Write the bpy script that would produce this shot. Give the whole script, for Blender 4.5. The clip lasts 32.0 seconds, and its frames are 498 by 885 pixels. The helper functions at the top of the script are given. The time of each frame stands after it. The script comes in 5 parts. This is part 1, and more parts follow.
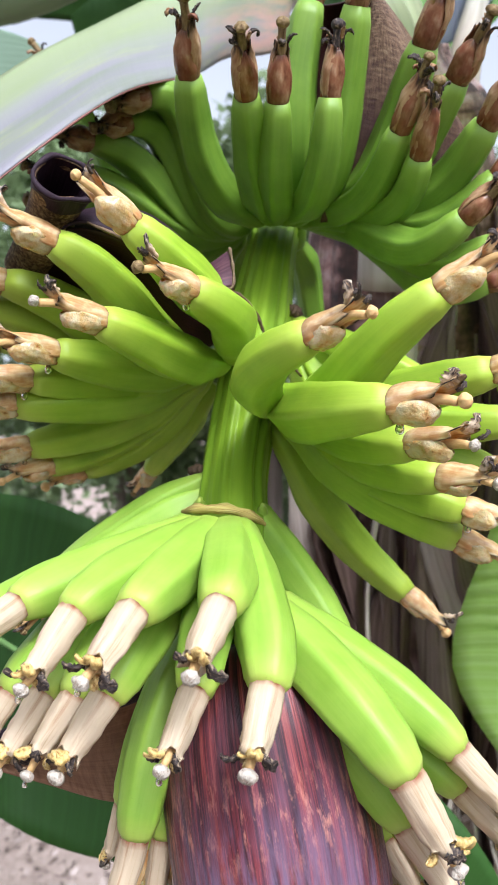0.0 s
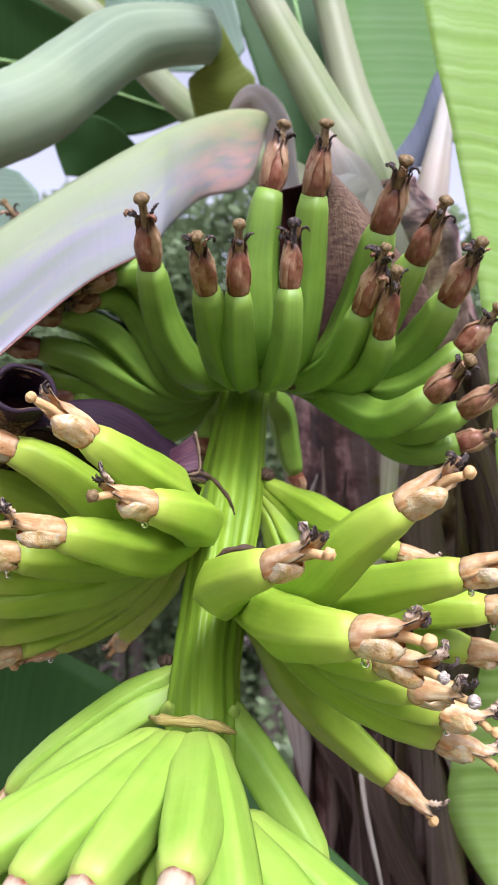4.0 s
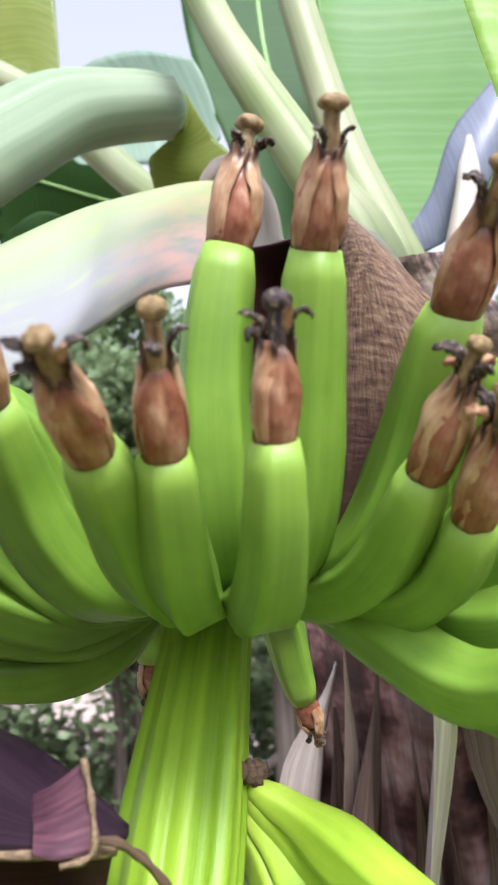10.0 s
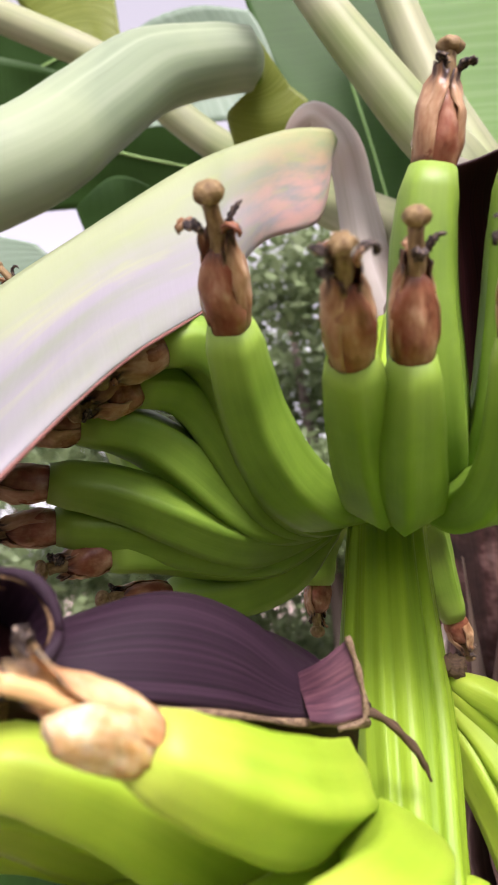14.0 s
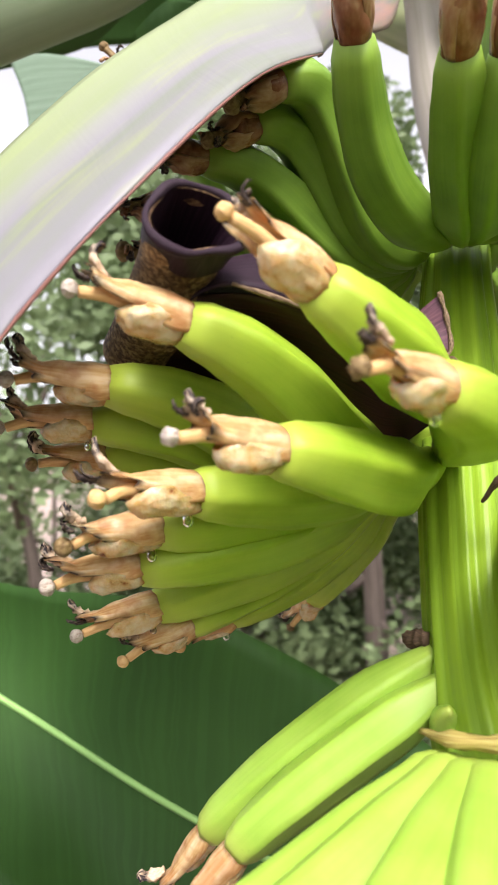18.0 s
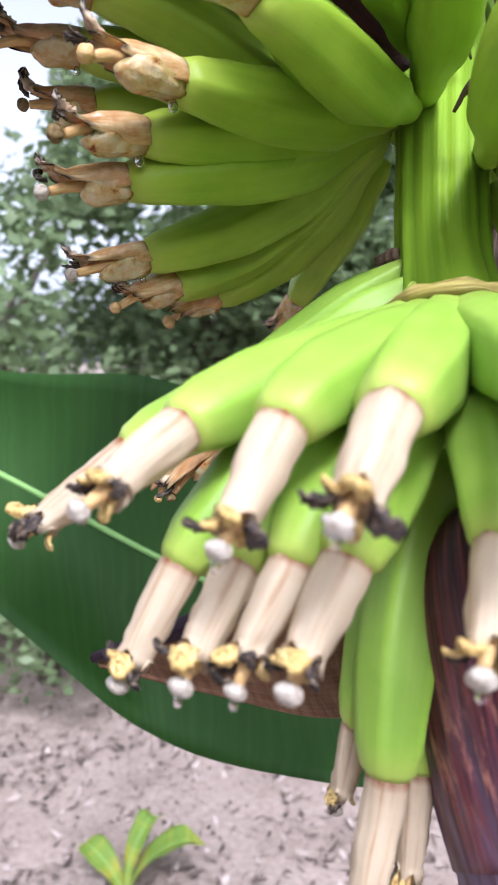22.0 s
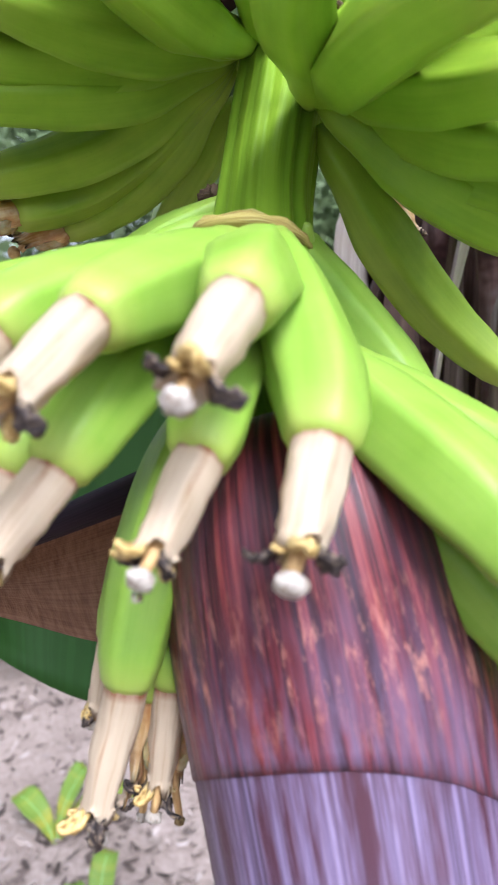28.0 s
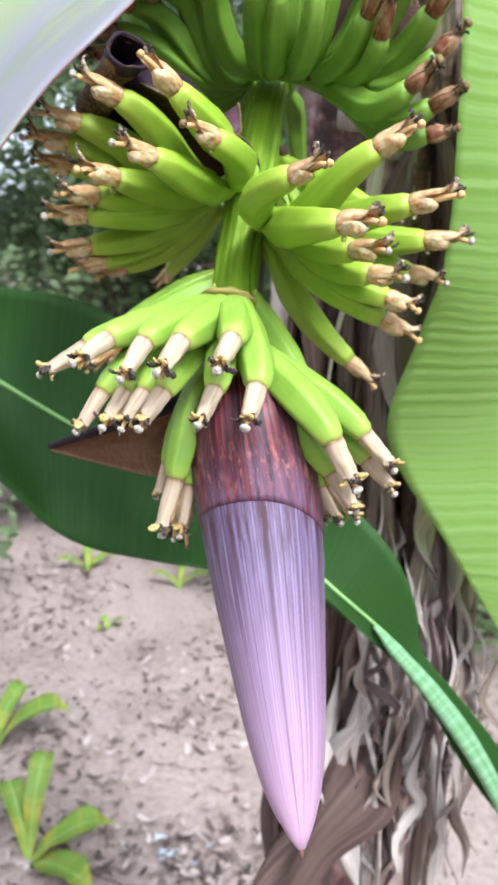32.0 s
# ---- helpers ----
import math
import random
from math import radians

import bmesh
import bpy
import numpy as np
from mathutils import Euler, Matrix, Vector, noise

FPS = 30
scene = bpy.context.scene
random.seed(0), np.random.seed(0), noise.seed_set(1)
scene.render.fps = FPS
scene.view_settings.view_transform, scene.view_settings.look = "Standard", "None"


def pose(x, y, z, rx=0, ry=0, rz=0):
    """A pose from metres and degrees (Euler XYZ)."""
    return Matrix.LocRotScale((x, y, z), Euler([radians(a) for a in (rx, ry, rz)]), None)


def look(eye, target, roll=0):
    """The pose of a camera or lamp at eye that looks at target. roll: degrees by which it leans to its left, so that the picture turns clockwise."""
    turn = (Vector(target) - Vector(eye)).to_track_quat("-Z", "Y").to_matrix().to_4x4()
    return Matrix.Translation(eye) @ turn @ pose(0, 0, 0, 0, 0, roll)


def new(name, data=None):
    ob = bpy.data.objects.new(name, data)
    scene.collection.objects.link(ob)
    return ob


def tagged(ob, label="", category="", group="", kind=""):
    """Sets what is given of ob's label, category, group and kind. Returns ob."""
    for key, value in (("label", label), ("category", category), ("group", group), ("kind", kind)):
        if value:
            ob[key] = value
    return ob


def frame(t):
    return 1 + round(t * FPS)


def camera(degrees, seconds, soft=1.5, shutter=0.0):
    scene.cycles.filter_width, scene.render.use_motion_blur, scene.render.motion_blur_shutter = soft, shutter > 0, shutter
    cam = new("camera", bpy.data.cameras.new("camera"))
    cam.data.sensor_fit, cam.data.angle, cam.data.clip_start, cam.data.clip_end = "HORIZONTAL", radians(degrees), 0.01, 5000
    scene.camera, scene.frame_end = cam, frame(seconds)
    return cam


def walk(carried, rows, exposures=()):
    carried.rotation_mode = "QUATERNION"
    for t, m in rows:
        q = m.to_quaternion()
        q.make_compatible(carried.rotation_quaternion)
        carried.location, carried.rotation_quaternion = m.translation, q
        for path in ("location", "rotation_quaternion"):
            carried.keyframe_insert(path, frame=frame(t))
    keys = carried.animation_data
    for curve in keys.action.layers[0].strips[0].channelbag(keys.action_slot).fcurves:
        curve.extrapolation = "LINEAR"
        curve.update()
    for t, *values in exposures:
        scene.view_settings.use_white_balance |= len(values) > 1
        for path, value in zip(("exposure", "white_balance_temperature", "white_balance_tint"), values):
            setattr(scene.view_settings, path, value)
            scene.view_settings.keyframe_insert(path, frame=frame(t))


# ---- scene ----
cam = camera(37.6, 32.0)
cam.data.dof.use_dof, cam.data.dof.focus_distance, cam.data.dof.aperture_fstop = True, 0.43, 17.0
METRES, EYE, TILT, LEAN, TURN = 1.5, 1.45, -1.0, 0.0, 0.0
ROWS = [
    (0.0, 0.0, 0.0, 0.0, 0.0, 0.0, -0.0),
    (0.5, -0.0015, 0.0038, 0.0032, 0.09, 0.55, 0.36),
    (1.0, 0.0023, 0.0083, 0.011, 0.17, 1.18, 0.66),
    (1.5, 0.0038, 0.009, 0.0179, 0.17, 1.81, 0.87),
    (2.0, 0.0085, 0.008, 0.0289, 0.2, 2.56, 0.95),
    (2.5, 0.007, 0.0092, 0.0367, 0.12, 3.09, 1.0),
    (3.0, 0.0103, 0.0066, 0.0451, 0.04, 3.58, 1.15),
    (3.5, 0.0148, 0.0056, 0.0533, -0.09, 4.15, 1.45),
    (4.0, 0.0151, 0.0046, 0.0628, -0.2, 4.75, 1.65),
    (4.5, 0.0158, 0.0055, 0.0719, -0.25, 5.35, 1.86),
    (6.5, 0.0277, 0.0098, 0.0956, 0.62, 6.69, 3.01),
    (7.0, 0.0322, 0.0292, 0.0911, 1.18, 6.63, 3.76),
    (7.5, 0.0305, 0.0724, 0.0901, 1.83, 6.54, 4.55),
    (8.0, 0.0178, 0.1186, 0.0795, 2.01, 6.7, 5.04),
    (8.5, 0.0211, 0.1523, 0.0817, 1.67, 7.45, 5.0),
    (9.0, 0.0242, 0.1747, 0.1007, 1.2, 9.26, 4.66),
    (9.5, 0.0256, 0.1862, 0.1258, 0.67, 11.28, 4.19),
    (10.0, 0.0318, 0.1946, 0.1311, 0.37, 12.66, 4.16),
    (10.5, 0.0317, 0.2016, 0.1359, 0.28, 13.45, 4.31),
    (11.0, 0.0304, 0.2018, 0.1378, 0.32, 13.62, 4.52),
    (11.5, 0.0321, 0.1962, 0.1399, 0.38, 13.35, 4.77),
    (12.0, 0.0333, 0.1917, 0.1373, 0.54, 12.8, 5.05),
    (12.5, 0.0254, 0.1904, 0.1324, 1.05, 12.14, 5.41),
    (13.0, 0.0068, 0.1888, 0.1258, 1.96, 11.49, 5.86),
    (13.5, -0.0062, 0.187, 0.1223, 3.09, 10.85, 6.34),
    (14.0, -0.0187, 0.1802, 0.1183, 4.32, 10.21, 6.41),
    (14.5, -0.0305, 0.1715, 0.1157, 5.48, 9.41, 6.54),
    (15.0, -0.0441, 0.1677, 0.1093, 6.43, 8.4, 6.48),
    (15.5, -0.0498, 0.1607, 0.1008, 7.19, 7.4, 6.42),
    (17.5, -0.0477, 0.1302, 0.0588, 6.75, 2.11, 5.28),
    (18.0, -0.0502, 0.1284, 0.0507, 6.38, 1.21, 4.98),
    (18.5, -0.0485, 0.1263, 0.0474, 6.2, 0.64, 4.77),
    (19.0, -0.0422, 0.123, 0.0464, 6.19, 0.21, 4.64),
    (19.5, -0.0444, 0.1171, 0.0436, 6.1, -0.28, 4.59),
    (20.0, -0.0431, 0.1166, 0.0294, 6.06, -1.29, 4.55),
    (20.5, -0.0453, 0.1131, 0.0104, 5.84, -2.43, 4.65),
    (21.0, -0.044, 0.1051, -0.0077, 5.93, -4.01, 4.87),
    (21.5, -0.051, 0.1054, -0.0292, 5.92, -5.51, 4.85),
    (22.0, -0.0515, 0.1059, -0.045, 5.99, -6.68, 4.59),
    (22.5, -0.0514, 0.1031, -0.0482, 6.09, -7.53, 4.24),
    (23.0, -0.0518, 0.1028, -0.0529, 6.16, -8.0, 4.04),
    (23.5, -0.0505, 0.1068, -0.0599, 6.22, -8.2, 3.84),
    (24.0, -0.0495, 0.1101, -0.0626, 6.16, -8.31, 3.6),
    (24.5, -0.0478, 0.11, -0.0641, 6.09, -8.39, 3.41),
    (26.5, -0.0232, 0.1104, -0.0659, 4.73, -9.31, 2.55),
    (27.0, -0.0138, 0.1116, -0.0653, 4.18, -9.53, 2.24),
    (27.5, -0.0061, 0.1089, -0.0633, 3.61, -9.55, 2.05),
    (28.0, 0.0003, 0.1064, -0.0585, 3.1, -9.57, 1.8),
    (28.5, -0.0004, 0.1039, -0.0657, 2.52, -9.75, 1.38),
    (29.0, 0.0013, 0.0963, -0.0704, 1.91, -10.24, 0.91),
    (29.5, 0.0039, 0.0852, -0.0741, 1.45, -10.71, 0.47),
    (30.0, 0.0011, 0.0638, -0.0748, 0.93, -11.2, 0.04),
    (30.5, -0.0007, 0.0372, -0.0757, 0.05, -11.7, -0.55),
    (31.0, -0.0016, -0.0101, -0.0691, -0.89, -12.25, -1.23),
    (31.5, 0.0024, -0.0928, -0.048, -1.45, -12.85, -1.82),
    (32.0, -0.0125, -0.185, -0.0167, -1.5, -13.12, -2.23),
]
# The film camera's exposure in stops and its drifting white balance.
LIGHT = [(0.0, 0.43, 5700, 13), (2.0, 0.38, 5650, 15), (4.0, 0.35, 5600, 26), (7.0, 0.38, 6350, 36), (8.0, 0.49, 5800, 27), (9.0, 0.73, 5000, 18), (10.0, 0.82, 5750, 18), (12.0, 0.83, 5700, 24), (14.0, 0.6, 6400, 30),
         (15.0, 0.37, 6500, 48), (18.0, 0.64, 6400, 18), (20.0, 0.49, 5800, 18), (24.0, 0.48, 5500, 19), (29.0, 0.53, 5450, 15), (32.0, 0.50, 5550, 12)]
walk(cam, [(t, pose(0, 0, EYE, TILT, LEAN, TURN) @ pose(METRES * x, METRES * y, METRES * z, 90 + pitch, roll, yaw)) for t, x, y, z, yaw, pitch, roll in ROWS], LIGHT)

# ---- world, sun ----
world = bpy.data.worlds.new("world")
scene.world = world
world.use_nodes = True
wn, wl = world.node_tree.nodes, world.node_tree.links
sky = wn.new("ShaderNodeTexSky")
sky.sky_type, sky.sun_disc = "NISHITA", False
sky.sun_elevation, sky.sun_rotation = radians(50), radians(155)
sky.air_density, sky.dust_density, sky.ozone_density = 1.0, 4.0, 0.6
veil = wn.new("ShaderNodeHueSaturation")
veil.inputs["Saturation"].default_value = 0.12
wl.new(sky.outputs[0], veil.inputs["Color"])
wl.new(veil.outputs[0], wn["Background"].inputs[0])
wn["Background"].inputs[1].default_value = 0.225
sun = new("sun", bpy.data.lights.new("sun", "SUN"))
sun.data.energy, sun.data.angle, sun.data.color = 3.1, radians(16), (1.0, 0.96, 0.9)
sun.matrix_world = look((0, 0, 9), (-3.2, 6.8, 0))


# ---- mesh helpers ----
def lerp(a, b, t):
    return a + (b - a) * t


def smooth(t):
    t = min(1.0, max(0.0, t))
    return t * t * (3 - 2 * t)


def spline(points, n):
    """n points along a smooth curve through the given ones (Catmull-Rom)."""
    p = [Vector(q) for q in points]
    p = [2 * p[0] - p[1], *p, 2 * p[-1] - p[-2]]
    out, spans = [], len(p) - 3
    for k in range(n):
        u = spans * k / (n - 1)
        i = min(int(u), spans - 1)
        t = u - i
        a, b, c, d = p[i : i + 4]
        out.append(0.5 * (2 * b + (c - a) * t + (2 * a - 5 * b + 4 * c - d) * t * t + (3 * b - a - 3 * c + d) * t ** 3))
    return out


def bezier(a, b, c, d, n):
    out = []
    for k in range(n):
        t = k / (n - 1)
        s = 1 - t
        out.append(s * s * s * a + 3 * s * s * t * b + 3 * s * t * t * c + t ** 3 * d)
    return out


def steps(stops, u):
    """Piecewise smooth value of stops [(u, value), ...] at u."""
    for (a, p), (b, q) in zip(stops, stops[1:]):
        if u <= b:
            return lerp(p, q, smooth((u - a) / (b - a)) if b > a else 0)
    return stops[-1][1]


def grid_mesh(name, rows, around=False, caps=False, smooth_faces=True):
    """A mesh from rows of points, with a UV map: u across a row, v along the rows."""
    n, m = len(rows), len(rows[0])
    verts = [tuple(p) for row in rows for p in row]
    faces, uvs = [], []
    wide = m if around else m - 1
    for i in range(n - 1):
        for j in range(wide):
            k = (j + 1) % m
            faces.append((i * m + j, i * m + k, (i + 1) * m + k, (i + 1) * m + j))
            u0, u1, v0, v1 = j / wide, (j + 1) / wide, i / (n - 1), (i + 1) / (n - 1)
            uvs += [(u0, v0), (u1, v0), (u1, v1), (u0, v1)]
    if caps:
        for i, v in ((0, 0.0), (n - 1, 1.0)):
            ring = [i * m + j for j in range(m)]
            faces.append(tuple(reversed(ring)) if i == 0 else tuple(ring))
            uvs += [(0.5, v)] * m
    me = bpy.data.meshes.new(name)
    me.from_pydata(verts, [], faces)
    layer = me.uv_layers.new(name="UVMap")
    layer.data.foreach_set("uv", [c for uv in uvs for c in uv])
    me.polygons.foreach_set("use_smooth", [smooth_faces] * len(faces))
    me.validate()
    me.update()
    return me


def frames_along(points, up=Vector((0.13, 0.3, 1.0))):
    """For each point of a curve: its direction and two side vectors that turn with it."""
    out, side = [], None
    for i, p in enumerate(points):
        d = (points[min(i + 1, len(points) - 1)] - points[max(i - 1, 0)]).normalized()
        if side is None:
            side = d.cross(up)
            if side.length < 1e-4:
                side = d.cross(Vector((1, 0, 0)))
        side = (side - d * side.dot(d)).normalized()
        out.append((d, side, d.cross(side).normalized()))
    return out


def tube_rows(points, radius, m=14, shape=None, up=Vector((0.13, 0.3, 1.0))):
    """Rings of points round a curve. radius(u), shape(u, angle) scales it."""
    rows, n = [], len(points)
    for i, (p, (d, s, t)) in enumerate(zip(points, frames_along(points, up))):
        u, row = i / (n - 1), []
        for j in range(m):
            a = 2 * math.pi * j / m
            r = radius(u) * (shape(u, a) if shape else 1.0)
            row.append(p + (s * math.cos(a) + t * math.sin(a)) * r)
        rows.append(row)
    return rows


def tube(name, points, radius, m=14, shape=None, caps=True, up=Vector((0.13, 0.3, 1.0))):
    return grid_mesh(name, tube_rows(points, radius, m, shape, up), around=True, caps=caps)


def part(name, me, material, parent=None, label=""):
    """Links a mesh (or a bmesh) as one object under a thing or a part."""
    if isinstance(me, bmesh.types.BMesh):
        bm, me = me, bpy.data.meshes.new(name)
        bm.to_mesh(me)
        bm.free()
    ob = new(name, me)
    if material and not me.materials:
        me.materials.append(material)
    if parent:
        ob.parent = parent
        ob.matrix_parent_inverse = parent.matrix_basis.inverted()
    if label:
        tagged(ob, label)
    return ob


def thing(name, label, category, place=(0, 0, 0), group="", kind=""):
    ob = new(name)
    ob.empty_display_size = 0.02
    ob.matrix_basis = Matrix.Translation(place)
    return tagged(ob, label, category, group, kind)


# ---- materials ----
def material(name, rough=0.5, spec=0.5):
    m = bpy.data.materials.new(name)
    m.use_nodes = True
    b = m.node_tree.nodes["Principled BSDF"]
    b.inputs["Roughness"].default_value = rough
    b.inputs["Specular IOR Level"].default_value = spec
    return m, m.node_tree, b


def node(nt, kind, **values):
    n = nt.nodes.new(kind)
    for key, v in values.items():
        n.inputs[key.replace("_", " ")].default_value = v
    return n


def coords(nt, scale, uv=True):
    tc = nt.nodes.new("ShaderNodeTexCoord")
    mp = nt.nodes.new("ShaderNodeMapping")
    mp.inputs["Scale"].default_value = scale
    nt.links.new(tc.outputs["UV" if uv else "Object"], mp.inputs["Vector"])
    return mp.outputs[0]


def noise_tex(nt, vec, scale=5.0, detail=3.0, rough=0.55):
    n = node(nt, "ShaderNodeTexNoise", Scale=scale, Detail=detail, Roughness=rough)
    nt.links.new(vec, n.inputs["Vector"])
    return n.outputs["Fac"]


def ramp(nt, fac, stops):
    n = nt.nodes.new("ShaderNodeValToRGB")
    e = n.color_ramp.elements
    while len(e) < len(stops):
        e.new(0.5)
    for k, (p, c) in enumerate(stops):
        e[k].position, e[k].color = p, (*c, 1)
    nt.links.new(fac, n.inputs[0])
    return n.outputs[0]


def mix(nt, fac, a, b, mode="MIX"):
    n = nt.nodes.new("ShaderNodeMix")
    n.data_type, n.blend_type = "RGBA", mode
    for slot, v in ((0, fac), (6, a), (7, b)):
        if isinstance(v, (int, float)):
            n.inputs[slot].default_value = v
        elif isinstance(v, tuple):
            n.inputs[slot].default_value = (*v, 1)
        else:
            nt.links.new(v, n.inputs[slot])
    return n.outputs[2]


def bump(nt, bsdf, height, strength=0.2, distance=0.001):
    n = node(nt, "ShaderNodeBump", Strength=strength, Distance=distance)
    nt.links.new(height, n.inputs["Height"])
    nt.links.new(n.outputs[0], bsdf.inputs["Normal"])


def along(nt):
    """The v of the UV map."""
    sep = nt.nodes.new("ShaderNodeSeparateXYZ")
    tc = nt.nodes.new("ShaderNodeTexCoord")
    nt.links.new(tc.outputs["UV"], sep.inputs[0])
    return sep.outputs[1]


def peel(name, low, mid, high, tip):
    """Unripe banana skin: soft lengthwise streaks, faint mottling, a paler end."""
    m, nt, b = material(name, 0.45, 0.28)
    b.inputs["Subsurface Weight"].default_value, b.inputs["Subsurface Scale"].default_value = 0.14, 0.005
    b.inputs["Subsurface Radius"].default_value = (0.7, 1.0, 0.2)
    streak = noise_tex(nt, coords(nt, (14, 1.2, 1)), 1.0, 3)
    mott = noise_tex(nt, coords(nt, (1, 1, 1), False), 38.0, 4)
    c = mix(nt, 0.5, ramp(nt, streak, [(0.25, low), (0.5, mid), (0.75, high)]), ramp(nt, mott, [(0.3, low), (0.55, mid), (0.8, high)]))
    ends = ramp(nt, along(nt), [(0.0, (0.35,) * 3), (0.25, (0.0,) * 3), (0.85, (0.0,) * 3), (1.0, (0.55,) * 3)])
    c = mix(nt, ends, c, tip)
    speck = ramp(nt, noise_tex(nt, coords(nt, (1, 1, 1), False), 420.0, 1), [(0.74, (0,) * 3), (0.78, (1,) * 3)])
    c = mix(nt, mix(nt, 0.12, (0, 0, 0), speck), c, (0.05, 0.06, 0.02))
    nt.links.new(c, b.inputs["Base Color"])
    bump(nt, b, noise_tex(nt, coords(nt, (20, 2, 1)), 1.5, 3), 0.25, 0.0006)
    return m


def fibrous(name, stops, across=24.0, length=1.5, rough=0.55, relief=0.5, depth=0.001, blotch=None, collar=None, glow=0.0, tip=None):
    """Lengthwise fibres: dry flowers, sheaths, bracts, stalks."""
    m, nt, b = material(name, rough, 0.22)
    f = noise_tex(nt, coords(nt, (across, length, 1)), 1.0, 4, 0.6)
    c = ramp(nt, f, stops)
    if blotch:
        big = ramp(nt, noise_tex(nt, coords(nt, (1, 1, 1), False), blotch[0], 3), [(0.42, (0,) * 3), (0.62, (1,) * 3)])
        c = mix(nt, big, c, mix(nt, 0.5, c, blotch[1]))
    if collar:
        ring = ramp(nt, along(nt), [(0.0, (1,) * 3), (0.035, (0.95,) * 3), (0.09, (0.2,) * 3), (0.2, (0,) * 3)])
        c = mix(nt, mix(nt, 1.0, ramp(nt, noise_tex(nt, coords(nt, (9, 2, 1)), 1.0, 2), [(0.3, (0.4,) * 3), (0.6, (1,) * 3)]), ring, "MULTIPLY"), c, collar)
    if tip:
        end = ramp(nt, along(nt), [(tip[0], (0,) * 3), (tip[0] + 0.16, (1,) * 3)])
        torn = ramp(nt, noise_tex(nt, coords(nt, (11, 3, 1)), 1.0, 3), [(0.35, (0.15,) * 3), (0.55, (1,) * 3)])
        c = mix(nt, mix(nt, 1.0, end, torn, "MULTIPLY"), c, tip[1])
    nt.links.new(c, b.inputs["Base Color"])
    bump(nt, b, f, relief, depth)
    if glow:
        tr = nt.nodes.new("ShaderNodeBsdfTranslucent")
        nt.links.new(c, tr.inputs[0])
        ms = nt.nodes.new("ShaderNodeMixShader")
        ms.inputs[0].default_value = glow
        nt.links.new(b.outputs[0], ms.inputs[1])
        nt.links.new(tr.outputs[0], ms.inputs[2])
        nt.links.new(ms.outputs[0], nt.nodes["Material Output"].inputs[0])
    return m


def leaf_skin(name, low, high, vein, veins=60.0, glow=0.25, glow_colour=(0.25, 0.5, 0.04), rough=0.4, bloom=None, ribs=0):
    """A leaf blade: fine parallel side veins, mottling, some light let through."""
    m, nt, b = material(name, rough, 0.22)
    sep = nt.nodes.new("ShaderNodeSeparateXYZ")
    tc = nt.nodes.new("ShaderNodeTexCoord")
    nt.links.new(tc.outputs["UV"], sep.inputs[0])
    wob = noise_tex(nt, coords(nt, (3, 5, 1)), 1.0, 3)
    v = nt.nodes.new("ShaderNodeMath")
    v.operation = "MULTIPLY_ADD"
    v.inputs[1].default_value = 0.02
    nt.links.new(wob, v.inputs[0])
    nt.links.new(sep.outputs[1], v.inputs[2])
    fine = nt.nodes.new("ShaderNodeTexNoise")
    fine.noise_dimensions = "1D"
    fine.inputs["Scale"].default_value, fine.inputs["Detail"].default_value = veins, 4
    nt.links.new(v.outputs[0], fine.inputs["W"])
    mott = noise_tex(nt, coords(nt, (1, 1, 1), False), 9.0, 4)
    c = mix(nt, mott, low, high)
    c = mix(nt, ramp(nt, fine.outputs["Fac"], [(0.45, (0,) * 3), (0.62, (0.6,) * 3)]), c, vein)
    if ribs:
        turn, wave = nt.nodes.new("ShaderNodeMath"), nt.nodes.new("ShaderNodeMath")
        turn.operation, wave.operation = "MULTIPLY", "SINE"
        turn.inputs[1].default_value = 2 * math.pi * ribs
        nt.links.new(v.outputs[0], turn.inputs[0])
        nt.links.new(turn.outputs[0], wave.inputs[0])
        c = mix(nt, ramp(nt, wave.outputs[0], [(0.55, (0,) * 3), (0.85, (0.1,) * 3), (0.99, (0.34,) * 3)]), c, vein)
    if bloom:
        c = mix(nt, ramp(nt, noise_tex(nt, coords(nt, (3, 1.5, 1)), 1.4, 3), [(0.3, (0,) * 3), (0.6, (1,) * 3)]), c, bloom)
    nt.links.new(c, b.inputs["Base Color"])
    bump(nt, b, wave.outputs[0] if ribs else fine.outputs["Fac"], 0.25 if ribs else 0.4, 0.0015 if ribs else 0.001)
    if glow:
        tr = nt.nodes.new("ShaderNodeBsdfTranslucent")
        nt.links.new(mix(nt, 0.5, c, glow_colour), tr.inputs[0])
        ms = nt.nodes.new("ShaderNodeMixShader")
        ms.inputs[0].default_value = glow
        out = nt.nodes["Material Output"]
        nt.links.new(b.outputs[0], ms.inputs[1])
        nt.links.new(tr.outputs[0], ms.inputs[2])
        nt.links.new(ms.outputs[0], out.inputs[0])
    return m


peel_top = peel("peel_top", (0.08, 0.155, 0.013), (0.13, 0.232, 0.022), (0.185, 0.305, 0.036), (0.25, 0.38, 0.055))
peel_mid = peel("peel_mid", (0.18, 0.295, 0.014), (0.26, 0.395, 0.025), (0.35, 0.475, 0.04), (0.42, 0.5, 0.07))
peel_low = peel("peel_low", (0.18, 0.32, 0.026), (0.25, 0.4, 0.048), (0.32, 0.47, 0.075), (0.45, 0.48, 0.1))
stalk_skin = fibrous("stalk_skin", [(0.28, (0.1, 0.185, 0.012)), (0.45, (0.165, 0.275, 0.015)), (0.58, (0.2, 0.32, 0.018)), (0.78, (0.27, 0.4, 0.035))], 17, 0.6, 0.4, 0.5, 0.003)
